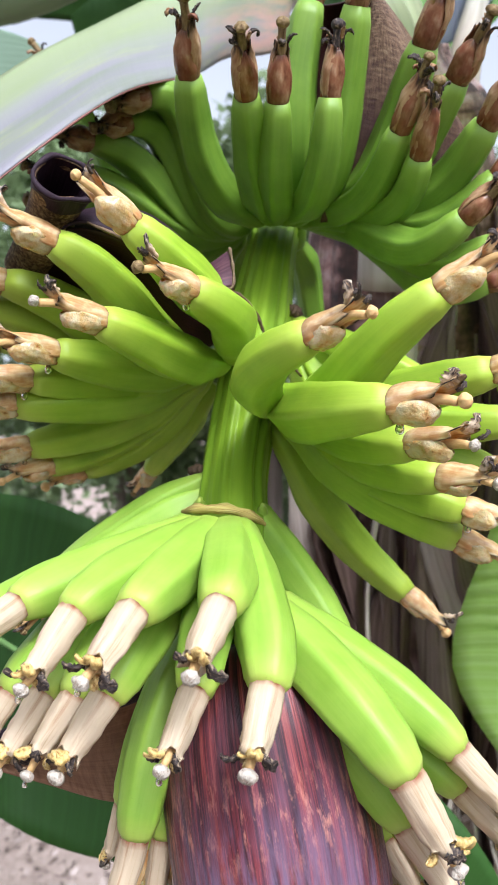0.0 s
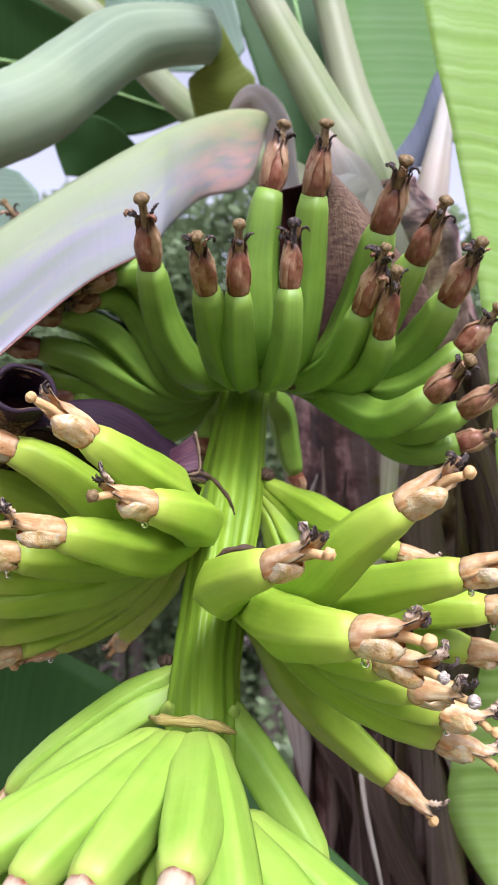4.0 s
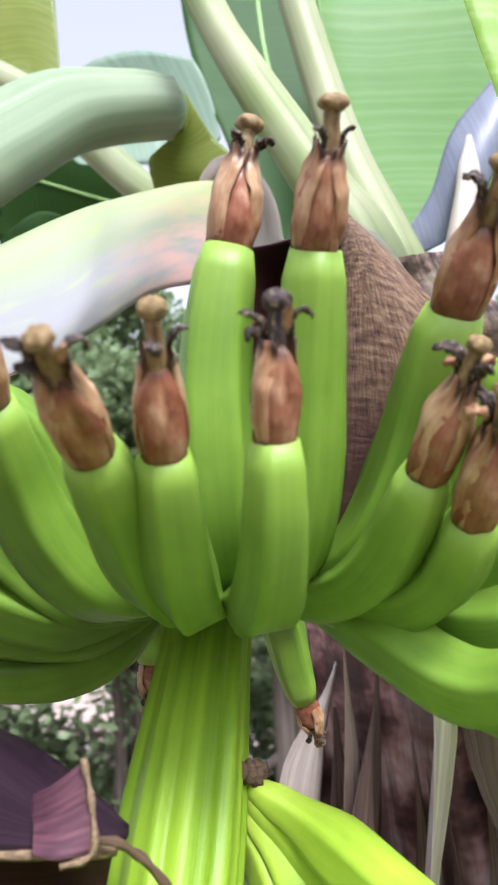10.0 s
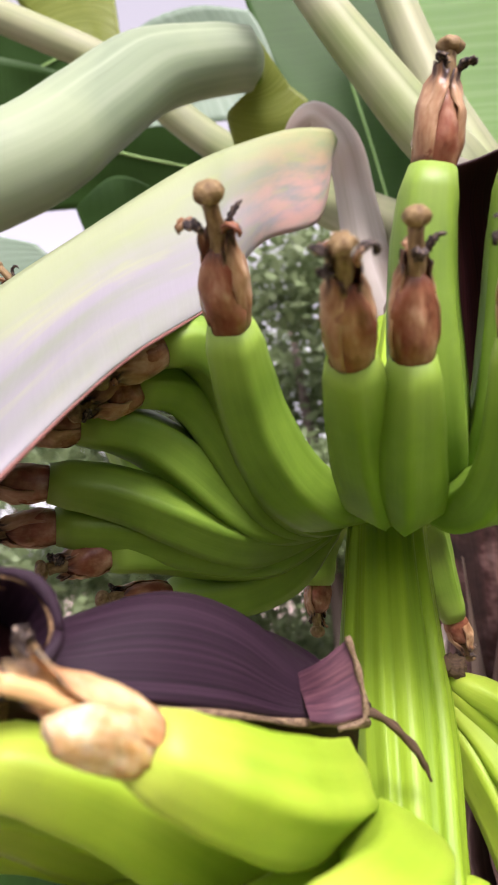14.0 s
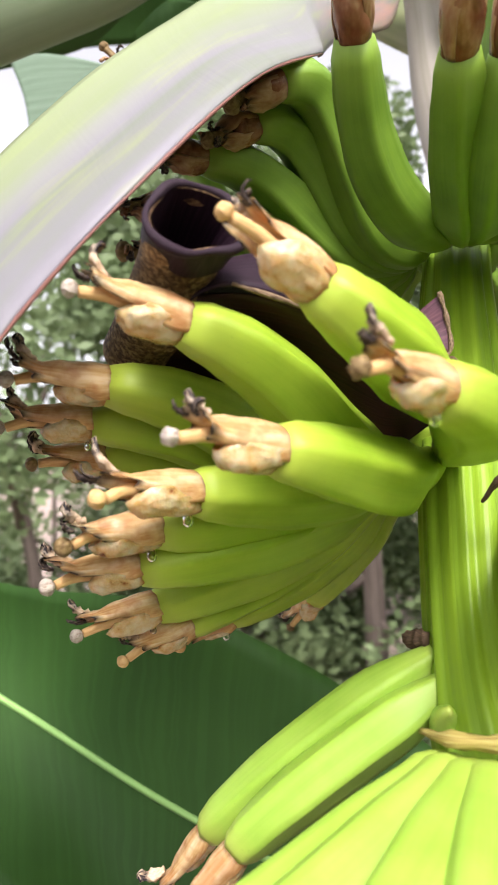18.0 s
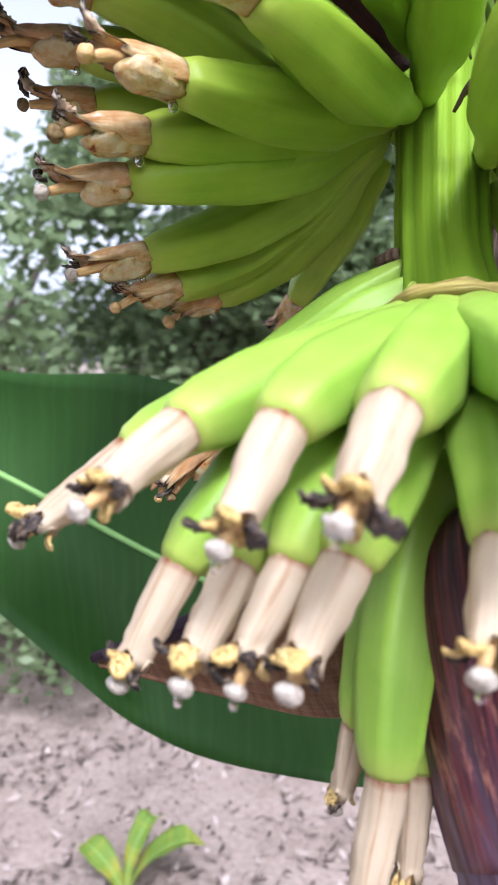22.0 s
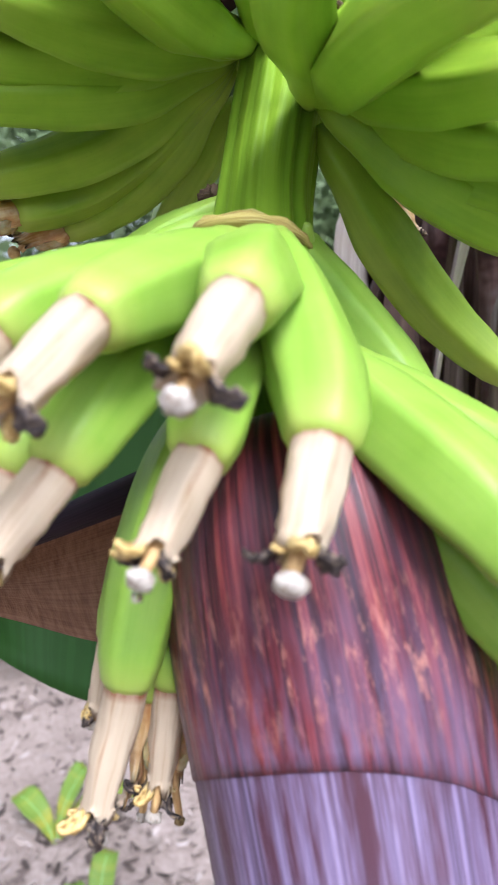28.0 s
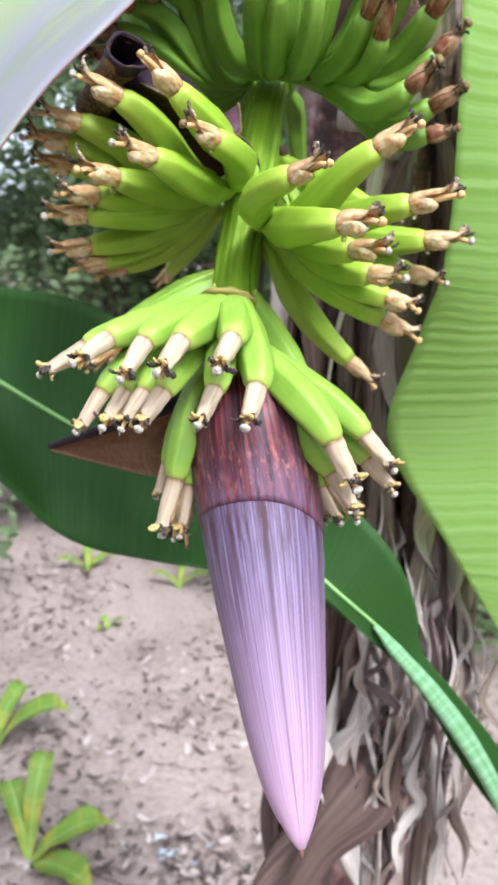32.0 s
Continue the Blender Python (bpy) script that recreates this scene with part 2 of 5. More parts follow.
scar_skin = fibrous("scar_skin", [(0.3, (0.2, 0.12, 0.03)), (0.55, (0.45, 0.36, 0.1)), (0.8, (0.6, 0.6, 0.3))], 30, 3, 0.7, 0.6)
scar_dark = fibrous("scar_dark", [(0.3, (0.0325, 0.0195, 0.013)), (0.7, (0.143, 0.091, 0.052))], 30, 3, 0.8, 0.6)
flower_brown = fibrous("flower_brown", [(0.3, (0.045, 0.016, 0.01)), (0.42, (0.17, 0.07, 0.035)), (0.54, (0.3, 0.15, 0.08)), (0.68, (0.5, 0.33, 0.2))], 4, 1.2, 0.27, 0.45, 0.0016, (80, (0.2, 0.045, 0.025)), (0.03, 0.012, 0.007), 0.06, (0.86, (0.03, 0.016, 0.012)))
flower_straw = fibrous("flower_straw", [(0.32, (0.07, 0.028, 0.014)), (0.43, (0.32, 0.17, 0.08)), (0.55, (0.48, 0.31, 0.17)), (0.68, (0.64, 0.5, 0.33))], 5, 1.2, 0.33, 0.5, 0.0016, (65, (0.22, 0.075, 0.035)), (0.03, 0.014, 0.009), 0.14, (0.76, (0.045, 0.026, 0.02)))
flower_tan = fibrous("flower_tan", [(0.3, (0.46, 0.2, 0.06)), (0.42, (0.7, 0.46, 0.19)), (0.54, (0.83, 0.64, 0.35)), (0.7, (0.92, 0.8, 0.56))], 7, 0.9, 0.24, 0.6, 0.0014, (110, (0.5, 0.18, 0.06)), (0.16, 0.055, 0.012), 0.36, (0.84, (0.015, 0.011, 0.014)))
flower_cream = fibrous("flower_cream", [(0.3, (0.4, 0.2, 0.13)), (0.39, (0.53, 0.385, 0.24)), (0.46, (0.63, 0.5, 0.34)), (0.8, (0.69, 0.58, 0.42))], 17, 0.5, 0.42, 0.6, 0.0018, (55, (0.66, 0.52, 0.36)), (0.24, 0.075, 0.025), 0.28)
tepal_dark = fibrous("tepal_dark", [(0.35, (0.01, 0.008, 0.008)), (0.53, (0.055, 0.04, 0.034)), (0.68, (0.3, 0.22, 0.14))], 9, 4, 0.6, 0.7, 0.001)
tepal_yellow = fibrous("tepal_yellow", [(0.35, (0.2, 0.1, 0.03)), (0.5, (0.52, 0.36, 0.12)), (0.7, (0.68, 0.54, 0.28))], 6, 3, 0.5, 0.5, 0.001)
stigma_white = fibrous("stigma_white", [(0.31, (0.24, 0.16, 0.11)), (0.43, (0.42, 0.36, 0.29)), (0.8, (0.6, 0.55, 0.47))], 14, 3, 0.5, 0.9, 0.002)
stigma_brown = fibrous("stigma_brown", [(0.3, (0.101, 0.0576, 0.0216)), (0.6, (0.238, 0.166, 0.072)), (0.8, (0.317, 0.238, 0.122))], 8, 4, 0.6, 0.8, 0.001)
style_orange = fibrous("style_orange", [(0.3, (0.48, 0.27, 0.1)), (0.7, (0.66, 0.45, 0.2))], 6, 2, 0.5, 0.4)
bract_purple = fibrous("bract_purple", [(0.25, (0.005, 0.002, 0.004)), (0.45, (0.014, 0.005, 0.011)), (0.6, (0.024, 0.01, 0.019)), (0.8, (0.045, 0.021, 0.034))], 60, 0.9, 0.6, 0.4, 0.001)
bract_inner = fibrous("bract_inner", [(0.3, (0.012, 0.004, 0.004)), (0.7, (0.04, 0.01, 0.009))], 50, 1, 0.5, 0.4)
dry_leaf = fibrous("dry_leaf", [(0.25, (0.08, 0.056, 0.04)), (0.5, (0.216, 0.16, 0.12)), (0.8, (0.4, 0.328, 0.264))], 16, 1.5, 0.75, 0.6, 0.003, (9, (0.32, 0.24, 0.208)))
sheath_dry = fibrous("sheath_dry", [(0.25, (0.0252, 0.0177, 0.0177)), (0.5, (0.121, 0.0808, 0.0728)), (0.8, (0.262, 0.206, 0.197))], 26, 1.2, 0.7, 0.7, 0.004, (6, (0.151, 0.096, 0.0848)))
petiole_skin = fibrous("petiole_skin", [(0.3, (0.1, 0.135, 0.045)), (0.45, (0.165, 0.21, 0.08)), (0.58, (0.215, 0.26, 0.11)), (0.75, (0.28, 0.32, 0.16))], 14, 0.5, 0.5, 0.3, 0.0015, (5, (0.3, 0.28, 0.2)))
tepal_clear, nt, b = material("tepal_clear", 0.13, 0.6)
c = ramp(nt, noise_tex(nt, coords(nt, (1, 1, 1), False), 150.0, 4), [(0.27, (0.3, 0.09, 0.02)), (0.36, (0.68, 0.42, 0.15)), (0.5, (0.82, 0.6, 0.31)), (0.68, (0.89, 0.74, 0.5))])
c = mix(nt, ramp(nt, along(nt), [(0.0, (0.9,) * 3), (0.12, (0.2,) * 3), (0.3, (0,) * 3)]), c, (0.4, 0.16, 0.04))
nt.links.new(c, b.inputs["Base Color"])
b.inputs["Transmission Weight"].default_value, b.inputs["IOR"].default_value = 0.45, 1.36
b.inputs["Subsurface Weight"].default_value, b.inputs["Subsurface Scale"].default_value = 0.25, 0.003
bump(nt, b, noise_tex(nt, coords(nt, (1, 1, 1), False), 210.0, 4), 0.7, 0.0025)
tepal_tip = fibrous("tepal_tip", [(0.35, (0.4, 0.25, 0.14)), (0.5, (0.66, 0.5, 0.34)), (0.7, (0.8, 0.68, 0.52))], 5, 2, 0.5, 0.5, 0.001, None, None, 0.2, (0.5, (0.02, 0.016, 0.02)))
water, nt, b = material("water", 0.02, 0.5)
b.inputs["Transmission Weight"].default_value, b.inputs["IOR"].default_value = 1.0, 1.33
leaf_fold = fibrous("leaf_fold", [(0.3, (0.13, 0.175, 0.1)), (0.5, (0.19, 0.245, 0.15)), (0.75, (0.27, 0.325, 0.22))], 16, 0.4, 0.48, 0.2, 0.0015, (5, (0.27, 0.33, 0.19)))

# ---- the bunch ----
STALK = [(0.075, 0.85, 1.79), (0.045, 0.775, 1.705), (0.026, 0.727, 1.645), (0.010, 0.668, 1.557), (-0.002, 0.612, 1.48), (-0.012, 0.562, 1.41), (-0.012, 0.52, 1.36), (-0.004, 0.478, 1.30), (0.004, 0.45, 1.25)]
stalk_line = spline(STALK, 90)
stalk = thing("flower_stalk", "thick ridged green fruit stalk with a purple bud", "fruit stalk", STALK[0])
part("stem", tube("stem", stalk_line, lambda u: steps([(0, 0.024), (0.25, 0.0225), (0.42, 0.0285), (0.5, 0.026), (0.62, 0.025), (0.7, 0.027), (0.8, 0.02), (1, 0.016)], u), 96,
     lambda u, a: 1 + 0.035 * math.cos(9 * a + 2 * u) + 0.028 * math.cos(16 * a + 1.3) + 0.015 * math.cos(23 * a + u)), stalk_skin, stalk)


def scar(pts, mat, thick, ends=(0.4, 0.4)):
    """A bract scar: a raised ragged ridge on the stalk."""
    line = spline(pts, 22)
    part("bract_scar", tube("bract_scar", line, lambda u: thick * steps([(0, ends[0]), (0.3, 1), (0.7, 1), (1, ends[1])], u) * (1 + 0.15 * math.sin(31 * u)), 9, lambda u, a: 1 + 0.2 * math.sin(3 * a + 25 * u)), mat, stalk)


def ribbon(owner, o, d, side, ln, w, curl, mat, rng, name="tepal"):
    """A withered strip that curls from d towards side."""
    p, pts, t0 = o.copy(), [o.copy()], rng.uniform(-0.2, 0.5)
    off = d.cross(side).normalized() * rng.uniform(-0.4, 0.4)
    for k in range(11):
        a = t0 + curl * (k / 10) ** 1.4
        p = p + (d * math.cos(a) + side * math.sin(a) + off * 0.5).normalized() * ln / 11
        pts.append(p.copy())
    ph, rough = rng.uniform(0, 6), 0.35 if mat is tepal_yellow else 1.0
    part(name, tube(name, pts, lambda u: w * steps([(0, 0.7), (0.35, 1.0), (0.8, 0.8), (0.95, 0.5), (1, 0.2)], u), 10,
         lambda u, b: max(0.16, abs(math.cos(b + 0.6 * u))) * (1 + rough * (0.35 * math.sin(2 * b + 14 * u + ph) * u + 0.3 * math.sin(3 * b - 27 * u + ph) + 0.2 * math.sin(b + 41 * u))), up=side), mat, owner)


def knob(owner, tip, d, r, ph, mat, squash=0.72):
    """The lobed stigma."""
    rows = []
    _, s, t = frames_along([tip, tip + d])[0]
    for i in range(9):
        phi = math.pi * (i + 0.3) / 8.6
        rr, h = math.sin(phi) * r, -math.cos(phi) * r * squash
        rows.append([tip + d * h + (s * math.cos(2 * math.pi * q / 18) + t * math.sin(2 * math.pi * q / 18)) * rr * (1 + 0.15 * math.cos(6 * 2 * math.pi * q / 18 + ph) + 0.05 * math.sin(3 * phi + q)) for q in range(18)])
    part("stigma", grid_mesh("stigma", rows, around=True, caps=True), mat, owner)


def water_drop(owner, p, r):
    rows = [[p + Vector((math.cos(2 * math.pi * q / 10) * math.sin(f) * r, math.sin(2 * math.pi * q / 10) * math.sin(f) * r, -r + math.cos(f) * r * (1.6 if f < 1.6 else 1.0))) for q in range(10)] for f in (0.05, 0.5, 1.0, 1.5, 2.0, 2.5, 3.05)]
    part("water_drop", grid_mesh("water_drop", rows, around=True, caps=True), water, owner, "clear water drop")


def flower(owner, j, f, r, kind, rng, dark=False):
    """The withered flower at the end of a banana: tube, style, stigma and curled tepals."""
    d = f - j
    size = d.length
    d.normalize()
    bend = Vector((rng.uniform(-1, 1), rng.uniform(-1, 1), rng.uniform(-1, 1))) * size * 0.05
    _, s, t = frames_along([j, j + d])[0]
    ph, waves = rng.uniform(0, 6), rng.choice((3, 4, 5))
    side = lambda a: s * math.cos(a) + t * math.sin(a)
    if kind == "cream":
        long = rng.uniform(0.7, 0.78)
        line = bezier(j - d * 0.002, j + d * size * 0.25, j + d * size * 0.5 + bend, j + d * size * long + bend, 13)
        end = line[-1]
        rows = tube_rows(line, lambda u: r * steps([(0, 0.93), (0.05, 0.97), (0.16, 0.95), (0.45, 0.88), (0.8, 0.8), (1, 0.7)], u), 22,
                         lambda u, a: 1 + 0.06 * math.sin(5 * a + ph + 0.8 * u) * (0.3 + u) + 0.03 * math.sin(9 * a + 2 * u + ph) * (0.4 + u) + 0.2 * (0.2 + u) * noise.noise(Vector((2 * math.cos(a) + ph, 2 * math.sin(a), 4 * u))))
        lip = [p + d * size * (0.05 + 0.07 * math.sin(waves * 2 * math.pi * q / 22 + ph) + rng.uniform(-0.015, 0.015)) + (p - end) * 0.16 for q, p in enumerate(rows[-1])]
        inner = [end + (p - end) * 0.5 - d * size * 0.06 for p in rows[-1]]
        part("flower_tube", grid_mesh("flower_tube", rows + [lip, inner], around=True, caps=True), flower_cream, owner)
        tip = f + bend * 0.6
        kr = r * rng.uniform(0.41, 0.48)
        part("style", tube("style", [lerp(end - d * size * 0.1, tip - d * kr * 0.7, k / 5) for k in range(6)], lambda u: r * lerp(0.34, 0.22, u), 10), style_orange, owner)
        knob(owner, tip, d, kr, ph, stigma_white, 0.78)
        # A yellow hood over the style, two dark curled strips at its sides and a short yellow lobe below.
        up = math.atan2(t.z, s.z) + rng.uniform(-0.5, 0.5)
        for turn, ln, wide, curl, mat in ((0.0, 0.24, 0.5, 1.6, tepal_yellow), (1.45, 0.28, 0.36, 2.0, tepal_dark), (-1.45, 0.28, 0.36, 2.0, tepal_dark), (0.75, 0.2, 0.3, 2.0, tepal_yellow), (math.pi, 0.16, 0.3, 1.8, tepal_yellow)):
            a = up + turn + rng.uniform(-0.3, 0.3)
            ribbon(owner, end + side(a) * r * 0.55 + d * size * 0.02, d, side(a), size * ln * rng.uniform(0.75, 1.2), r * wide * rng.uniform(0.8, 1.2), curl * rng.uniform(0.7, 1.3), mat, rng)
        if rng.random() < 0.3:
            water_drop(owner, tip + d * kr * 0.6 + Vector((0, 0, -0.001)), kr * 0.4)
        return
    if kind == "dry":
        # A swollen glossy bulb in front, a torn sheath wrapped round its back, a ragged neck and the stigma.
        fore = Vector((0.0, -1.0, 0.1))
        front = math.atan2(t.dot(fore), s.dot(fore)) + rng.uniform(-0.7, 0.7)
        long, neck = rng.uniform(0.76, 0.88), rng.uniform(0.4, 0.54)
        bulb = rng.uniform(0.58, 0.72)
        line = bezier(j - d * 0.002, j + d * size * 0.2, j + d * size * 0.4 + bend * 0.5, j + d * size * bulb + bend + side(front) * r * 0.18, 16)
        rows = tube_rows(line, lambda u: r * steps([(0, 0.78), (0.06, 0.84), (0.3, 0.93), (0.6, 0.9), (0.8, 0.72), (0.93, 0.42), (1, 0.08)], u), 26,
                         lambda u, a: 1 + 0.035 * math.sin(waves * a + ph + 1.5 * u) + 0.16 * noise.noise(Vector((1.5 * math.cos(a) + ph, 1.5 * math.sin(a), 2.6 * u))))
        part("flower_tube", grid_mesh("flower_tube", rows, around=True, caps=True), flower_brown, owner)
        span = radians(rng.uniform(215, 320))
        rows = []
        for i in range(18):
            u, row = i / 17, []
            for q in range(27):
                v = q / 26 - 0.5
                a = front + math.pi + span * v * (1 + 0.12 * smooth((u - 0.5) / 0.4))
                crumple = noise.noise(Vector((1.5 * math.cos(a) - ph, 1.5 * math.sin(a), 2.4 * u))) + 0.5 * noise.noise(Vector((4 * math.cos(a), 4 * math.sin(a) + ph, 6 * u)))
                torn = noise.noise(Vector((2.7 * a + ph, ph, 2.0)))
                rr = r * steps([(0, 0.8), (0.05, 0.87), (0.3, 0.98), (0.55, 0.96), (0.76, 0.78), (0.9, neck + 0.1), (1, neck + 0.12)], u) * (1 + 0.2 * (0.2 + u) * crumple)
                row.append(j - d * 0.001 + d * size * (long + 0.1 * torn - 0.1 * abs(2 * v) ** 3) * u + side(a) * rr + bend * u)
            rows.append(row)
        ob = part("sheath", grid_mesh("sheath", rows), flower_straw, owner, "straw-coloured torn sheath")
        ob.modifiers.new("thick", "SOLIDIFY").thickness = 0.0006
        tip = f + bend
        end = j + d * size * long + bend
        kr = r * rng.uniform(0.42, 0.54)
        part("style", tube("style", spline([j + d * size * 0.42, end - d * size * 0.08 + side(ph) * r * 0.08, tip - d * kr * 0.6], 9), lambda u: r * steps([(0, 0.36), (0.6, 0.34), (0.85, 0.28), (1, 0.32)], u), 10, lambda u, a: 1 + 0.12 * math.sin(3 * a + 9 * u)), tepal_dark if dark else stigma_brown, owner)
        knob(owner, tip, d, kr, ph, tepal_dark if dark else stigma_brown, rng.uniform(0.62, 0.95))
        for k in range(rng.choice((3, 4, 5))):
            a = ph + k * 1.5 + rng.uniform(-0.6, 0.6)
            ribbon(owner, end - d * size * rng.uniform(0.0, 0.07) + side(a) * r * neck, d, side(a), size * rng.uniform(0.12, 0.28), r * rng.uniform(0.14, 0.3), rng.uniform(0.8, 3.8), (tepal_dark, tepal_dark, flower_straw, tepal_dark, flower_brown)[k], rng)
        return
    # A smooth tepal sheet above that narrows to a torn, curled end, a glassy pouch below it and the style between them.
    up = math.atan2(t.z, s.z) + rng.uniform(-0.5, 0.5)
    span = radians(rng.uniform(225, 265))
    curl_out, lean = rng.uniform(0.1, 0.5), rng.uniform(-0.25, 0.25)
    rows = []
    for i in range(19):
        u, row = i / 18, []
        for q in range(27):
            v = q / 26 - 0.5
            a = up + span * v * lerp(1, 0.72, smooth((u - 0.45) / 0.5)) + lean * u
            back = math.cos(a - up - lean * u)
            crumple = noise.noise(Vector((1.3 * math.cos(a) + ph, 1.3 * math.sin(a), 2 * u))) + 0.35 * noise.noise(Vector((4.5 * math.cos(a), 4.5 * math.sin(a) + ph, 7 * u)))
            torn = noise.noise(Vector((3.1 * a + ph, ph, 0.0)))
            ln = size * (0.46 + 0.26 * smooth(back + 0.5) + 0.12 * smooth(2.2 * (back - 0.4)) + 0.14 * torn)
            rr = r * steps([(0, 0.86), (0.05, 0.92), (0.25, 1.0), (0.55, 0.9), (0.8, 0.74), (1, 0.7)], u) * (1 + 0.2 * (0.15 + u) * crumple)
            rr += curl_out * r * smooth((u - 0.75) / 0.25) ** 1.5 * smooth(back) - 0.25 * r * u * (1 - smooth(back + 0.4))
            row.append(j - d * 0.002 + d * ln * u + side(a) * rr + bend * u)
        rows.append(row)
    ob = part("flower_tube", grid_mesh("flower_tube", rows), flower_tan, owner)
    ob.modifiers.new("thick", "SOLIDIFY").thickness = 0.0006
    reach, plump = rng.uniform(0.5, 0.66), rng.uniform(0.9, 1.02)
    rows = []
    for i in range(16):
        u, row = i / 15, []
        for q in range(23):
            a = up + math.pi + radians(185) * (q / 22 - 0.5)
            mid = math.cos(a - up - math.pi)
            crumple = noise.noise(Vector((1.3 * math.cos(a), 1.3 * math.sin(a) - ph, 1.8 * u))) + 0.6 * noise.noise(Vector((4.2 * math.cos(a) + ph, 4.2 * math.sin(a), 3.5 * u)))
            rr = r * steps([(0, 0.82), (0.15, 0.93), (0.5, plump), (0.75, 0.98 * plump), (0.92, 0.72), (1, 0.4)], u) * (1 + 0.2 * crumple) * lerp(0.86, 1.0, mid)
            row.append(j - d * 0.001 + d * size * reach * u * (0.82 + 0.18 * mid) + side(a) * rr)
        rows.append(row)
    ob = part("inner_tepal", grid_mesh("inner_tepal", rows), tepal_clear, owner, "glassy amber tepal")
    ob.modifiers.new("thick", "SOLIDIFY").thickness = 0.0005
    tip = lerp(j, f, 0.9) + bend - side(up) * r * 0.1
    kr = r * rng.uniform(0.3, 0.4)
    part("style", tube("style", spline([j + d * size * 0.3, j + d * size * 0.6 + side(up) * r * 0.1, tip - d * kr], 8), lambda u: r * lerp(0.3, 0.22, u), 10), style_orange, owner)
    knob(owner, tip, d, kr, ph, rng.choice((stigma_brown, style_orange, stigma_white)), 0.95)
    # One long pale strip with a dark curled end and a few short dark shreds.
    a = up + rng.uniform(-0.5, 0.5)
    ribbon(owner, j + d * size * 0.66 + side(a) * r * 0.72, (d + side(a) * 0.25).normalized(), side(a), size * rng.uniform(0.24, 0.38), r * rng.uniform(0.3, 0.44), rng.uniform(0.6, 2.6), tepal_tip, rng)
    for k in range(rng.choice((1, 2, 3))):
        a = up + rng.uniform(-0.9, 0.9)
        ribbon(owner, j + d * size * 0.78 + side(a) * r * 0.66, d, side(a), size * rng.uniform(0.12, 0.28), r * rng.uniform(0.1, 0.2), rng.uniform(0.8, 3.6), tepal_dark, rng)
    if rng.random() < 0.5:
        water_drop(owner, j + d * size * 0.06 + Vector((0, 0, -r * 0.95)), r * rng.uniform(0.16, 0.24))


def banana(owner, j, f, r, kind, skin, base, out, rng, arch=0.42, hook=0.34, root=0.6, facet=None, dark=False):
    """One finger from its base on the crown to the flower at its end; it bends from out to the flower's direction."""
    j, f = Vector(j), Vector(f)
    d = (f - j).normalized()
    reach = (j - base).length
    line = bezier(base, base + out * reach * arch, j - d * reach * hook, j, 24)
    ph = radians(12) * rng.randrange(6)
    facet = {"dry": 0.85, "tan": 0.85, "cream": 0.62}[kind] if facet is None else facet
    neck = {"dry": 0.76, "tan": 0.68, "cream": 0.63}[kind]

    def shape(u, a):
        wedge = 2 * math.pi / 5
        k = 0.809 / math.cos((a + ph) % wedge - wedge / 2)
        flat = facet * math.sin(math.pi * min(1, 0.02 + 0.92 * u)) ** 0.75
        return lerp(1, 1.13 * k ** 1.35, flat) + 0.012 * math.sin(7 * u + ph)

    fing = part("banana", tube("banana", line, lambda u: r * steps([(0, root * 0.5), (0.035, root * 0.82), (0.09, root * 1.04), (0.34, 1.04), (0.62, 1.02), (0.84, lerp(neck, 1, 0.62)), (0.94, lerp(neck, 1, 0.24)), (0.98, neck), (1, neck * 0.84)], u), 30, shape), skin, owner)
    flower(fing, j, f, r * {"dry": 0.67, "tan": 0.64, "cream": 0.58}[kind], kind, rng, dark)
    return fing


class Cluster:
    """A cluster of bananas that leave a cushion on the stalk at the height z."""

    def __init__(self, label, z, shift, kind, skin, r, seed, reach=0.03, crown=(180, 360), arch=0.5, hook=0.42, sink=-0.1, root=0.6):
        self.rng, self.kind, self.skin, self.r, self.reach, self.arch, self.hook, self.sink, self.root = random.Random(seed), kind, skin, r, reach, arch, hook, sink, root
        k = min(range(1, 89), key=lambda i: abs(stalk_line[i].z - z))
        self.c = stalk_line[k] + Vector(shift)
        self.axis = (stalk_line[k - 1] - stalk_line[k + 1]).normalized()
        self.ob = thing("banana_cluster", label, "banana cluster", self.c, "clusters of the bunch")
        side = self.axis.cross(Vector((0, -1, 0))).normalized()
        fore = self.axis.cross(side).normalized()
        pts = []
        for i in range(17):
            a = radians(lerp(crown[0], crown[1], i / 16))
            pts.append(self.c + (side * math.cos(a) + fore * math.sin(a)) * reach * 0.72)
        part("crown", tube("crown", pts, lambda u: 0.0115 * steps([(0, 0.15), (0.3, 1), (0.7, 1), (1, 0.15)], u), 12, lambda u, a: 1 + 0.08 * math.sin(30 * u + 2 * a)), skin, self.ob)

    def grow(self, fingers):
        """Adds bananas: joint with the flower, tip of the flower, thickness, options."""
        for j, f, thick, *opt in fingers:
            o = opt[0] if opt else {}
            j, f = Vector(j), Vector(f)
            out = j - self.c
            out.z = 0
            out = (out.normalized() + Vector((0, 0, self.sink))).normalized()
            base = Vector(o["base"]) if "base" in o else self.c + out * self.reach
            if "out" in o:
                out = Vector(o["out"]).normalized()
            banana(self.ob, j, f, self.r * thick, o.get("kind", self.kind), self.skin, base, out, self.rng, o.get("arch", self.arch), o.get("hook", self.hook), o.get("root", self.root), o.get("facet"), o.get("dark", False))


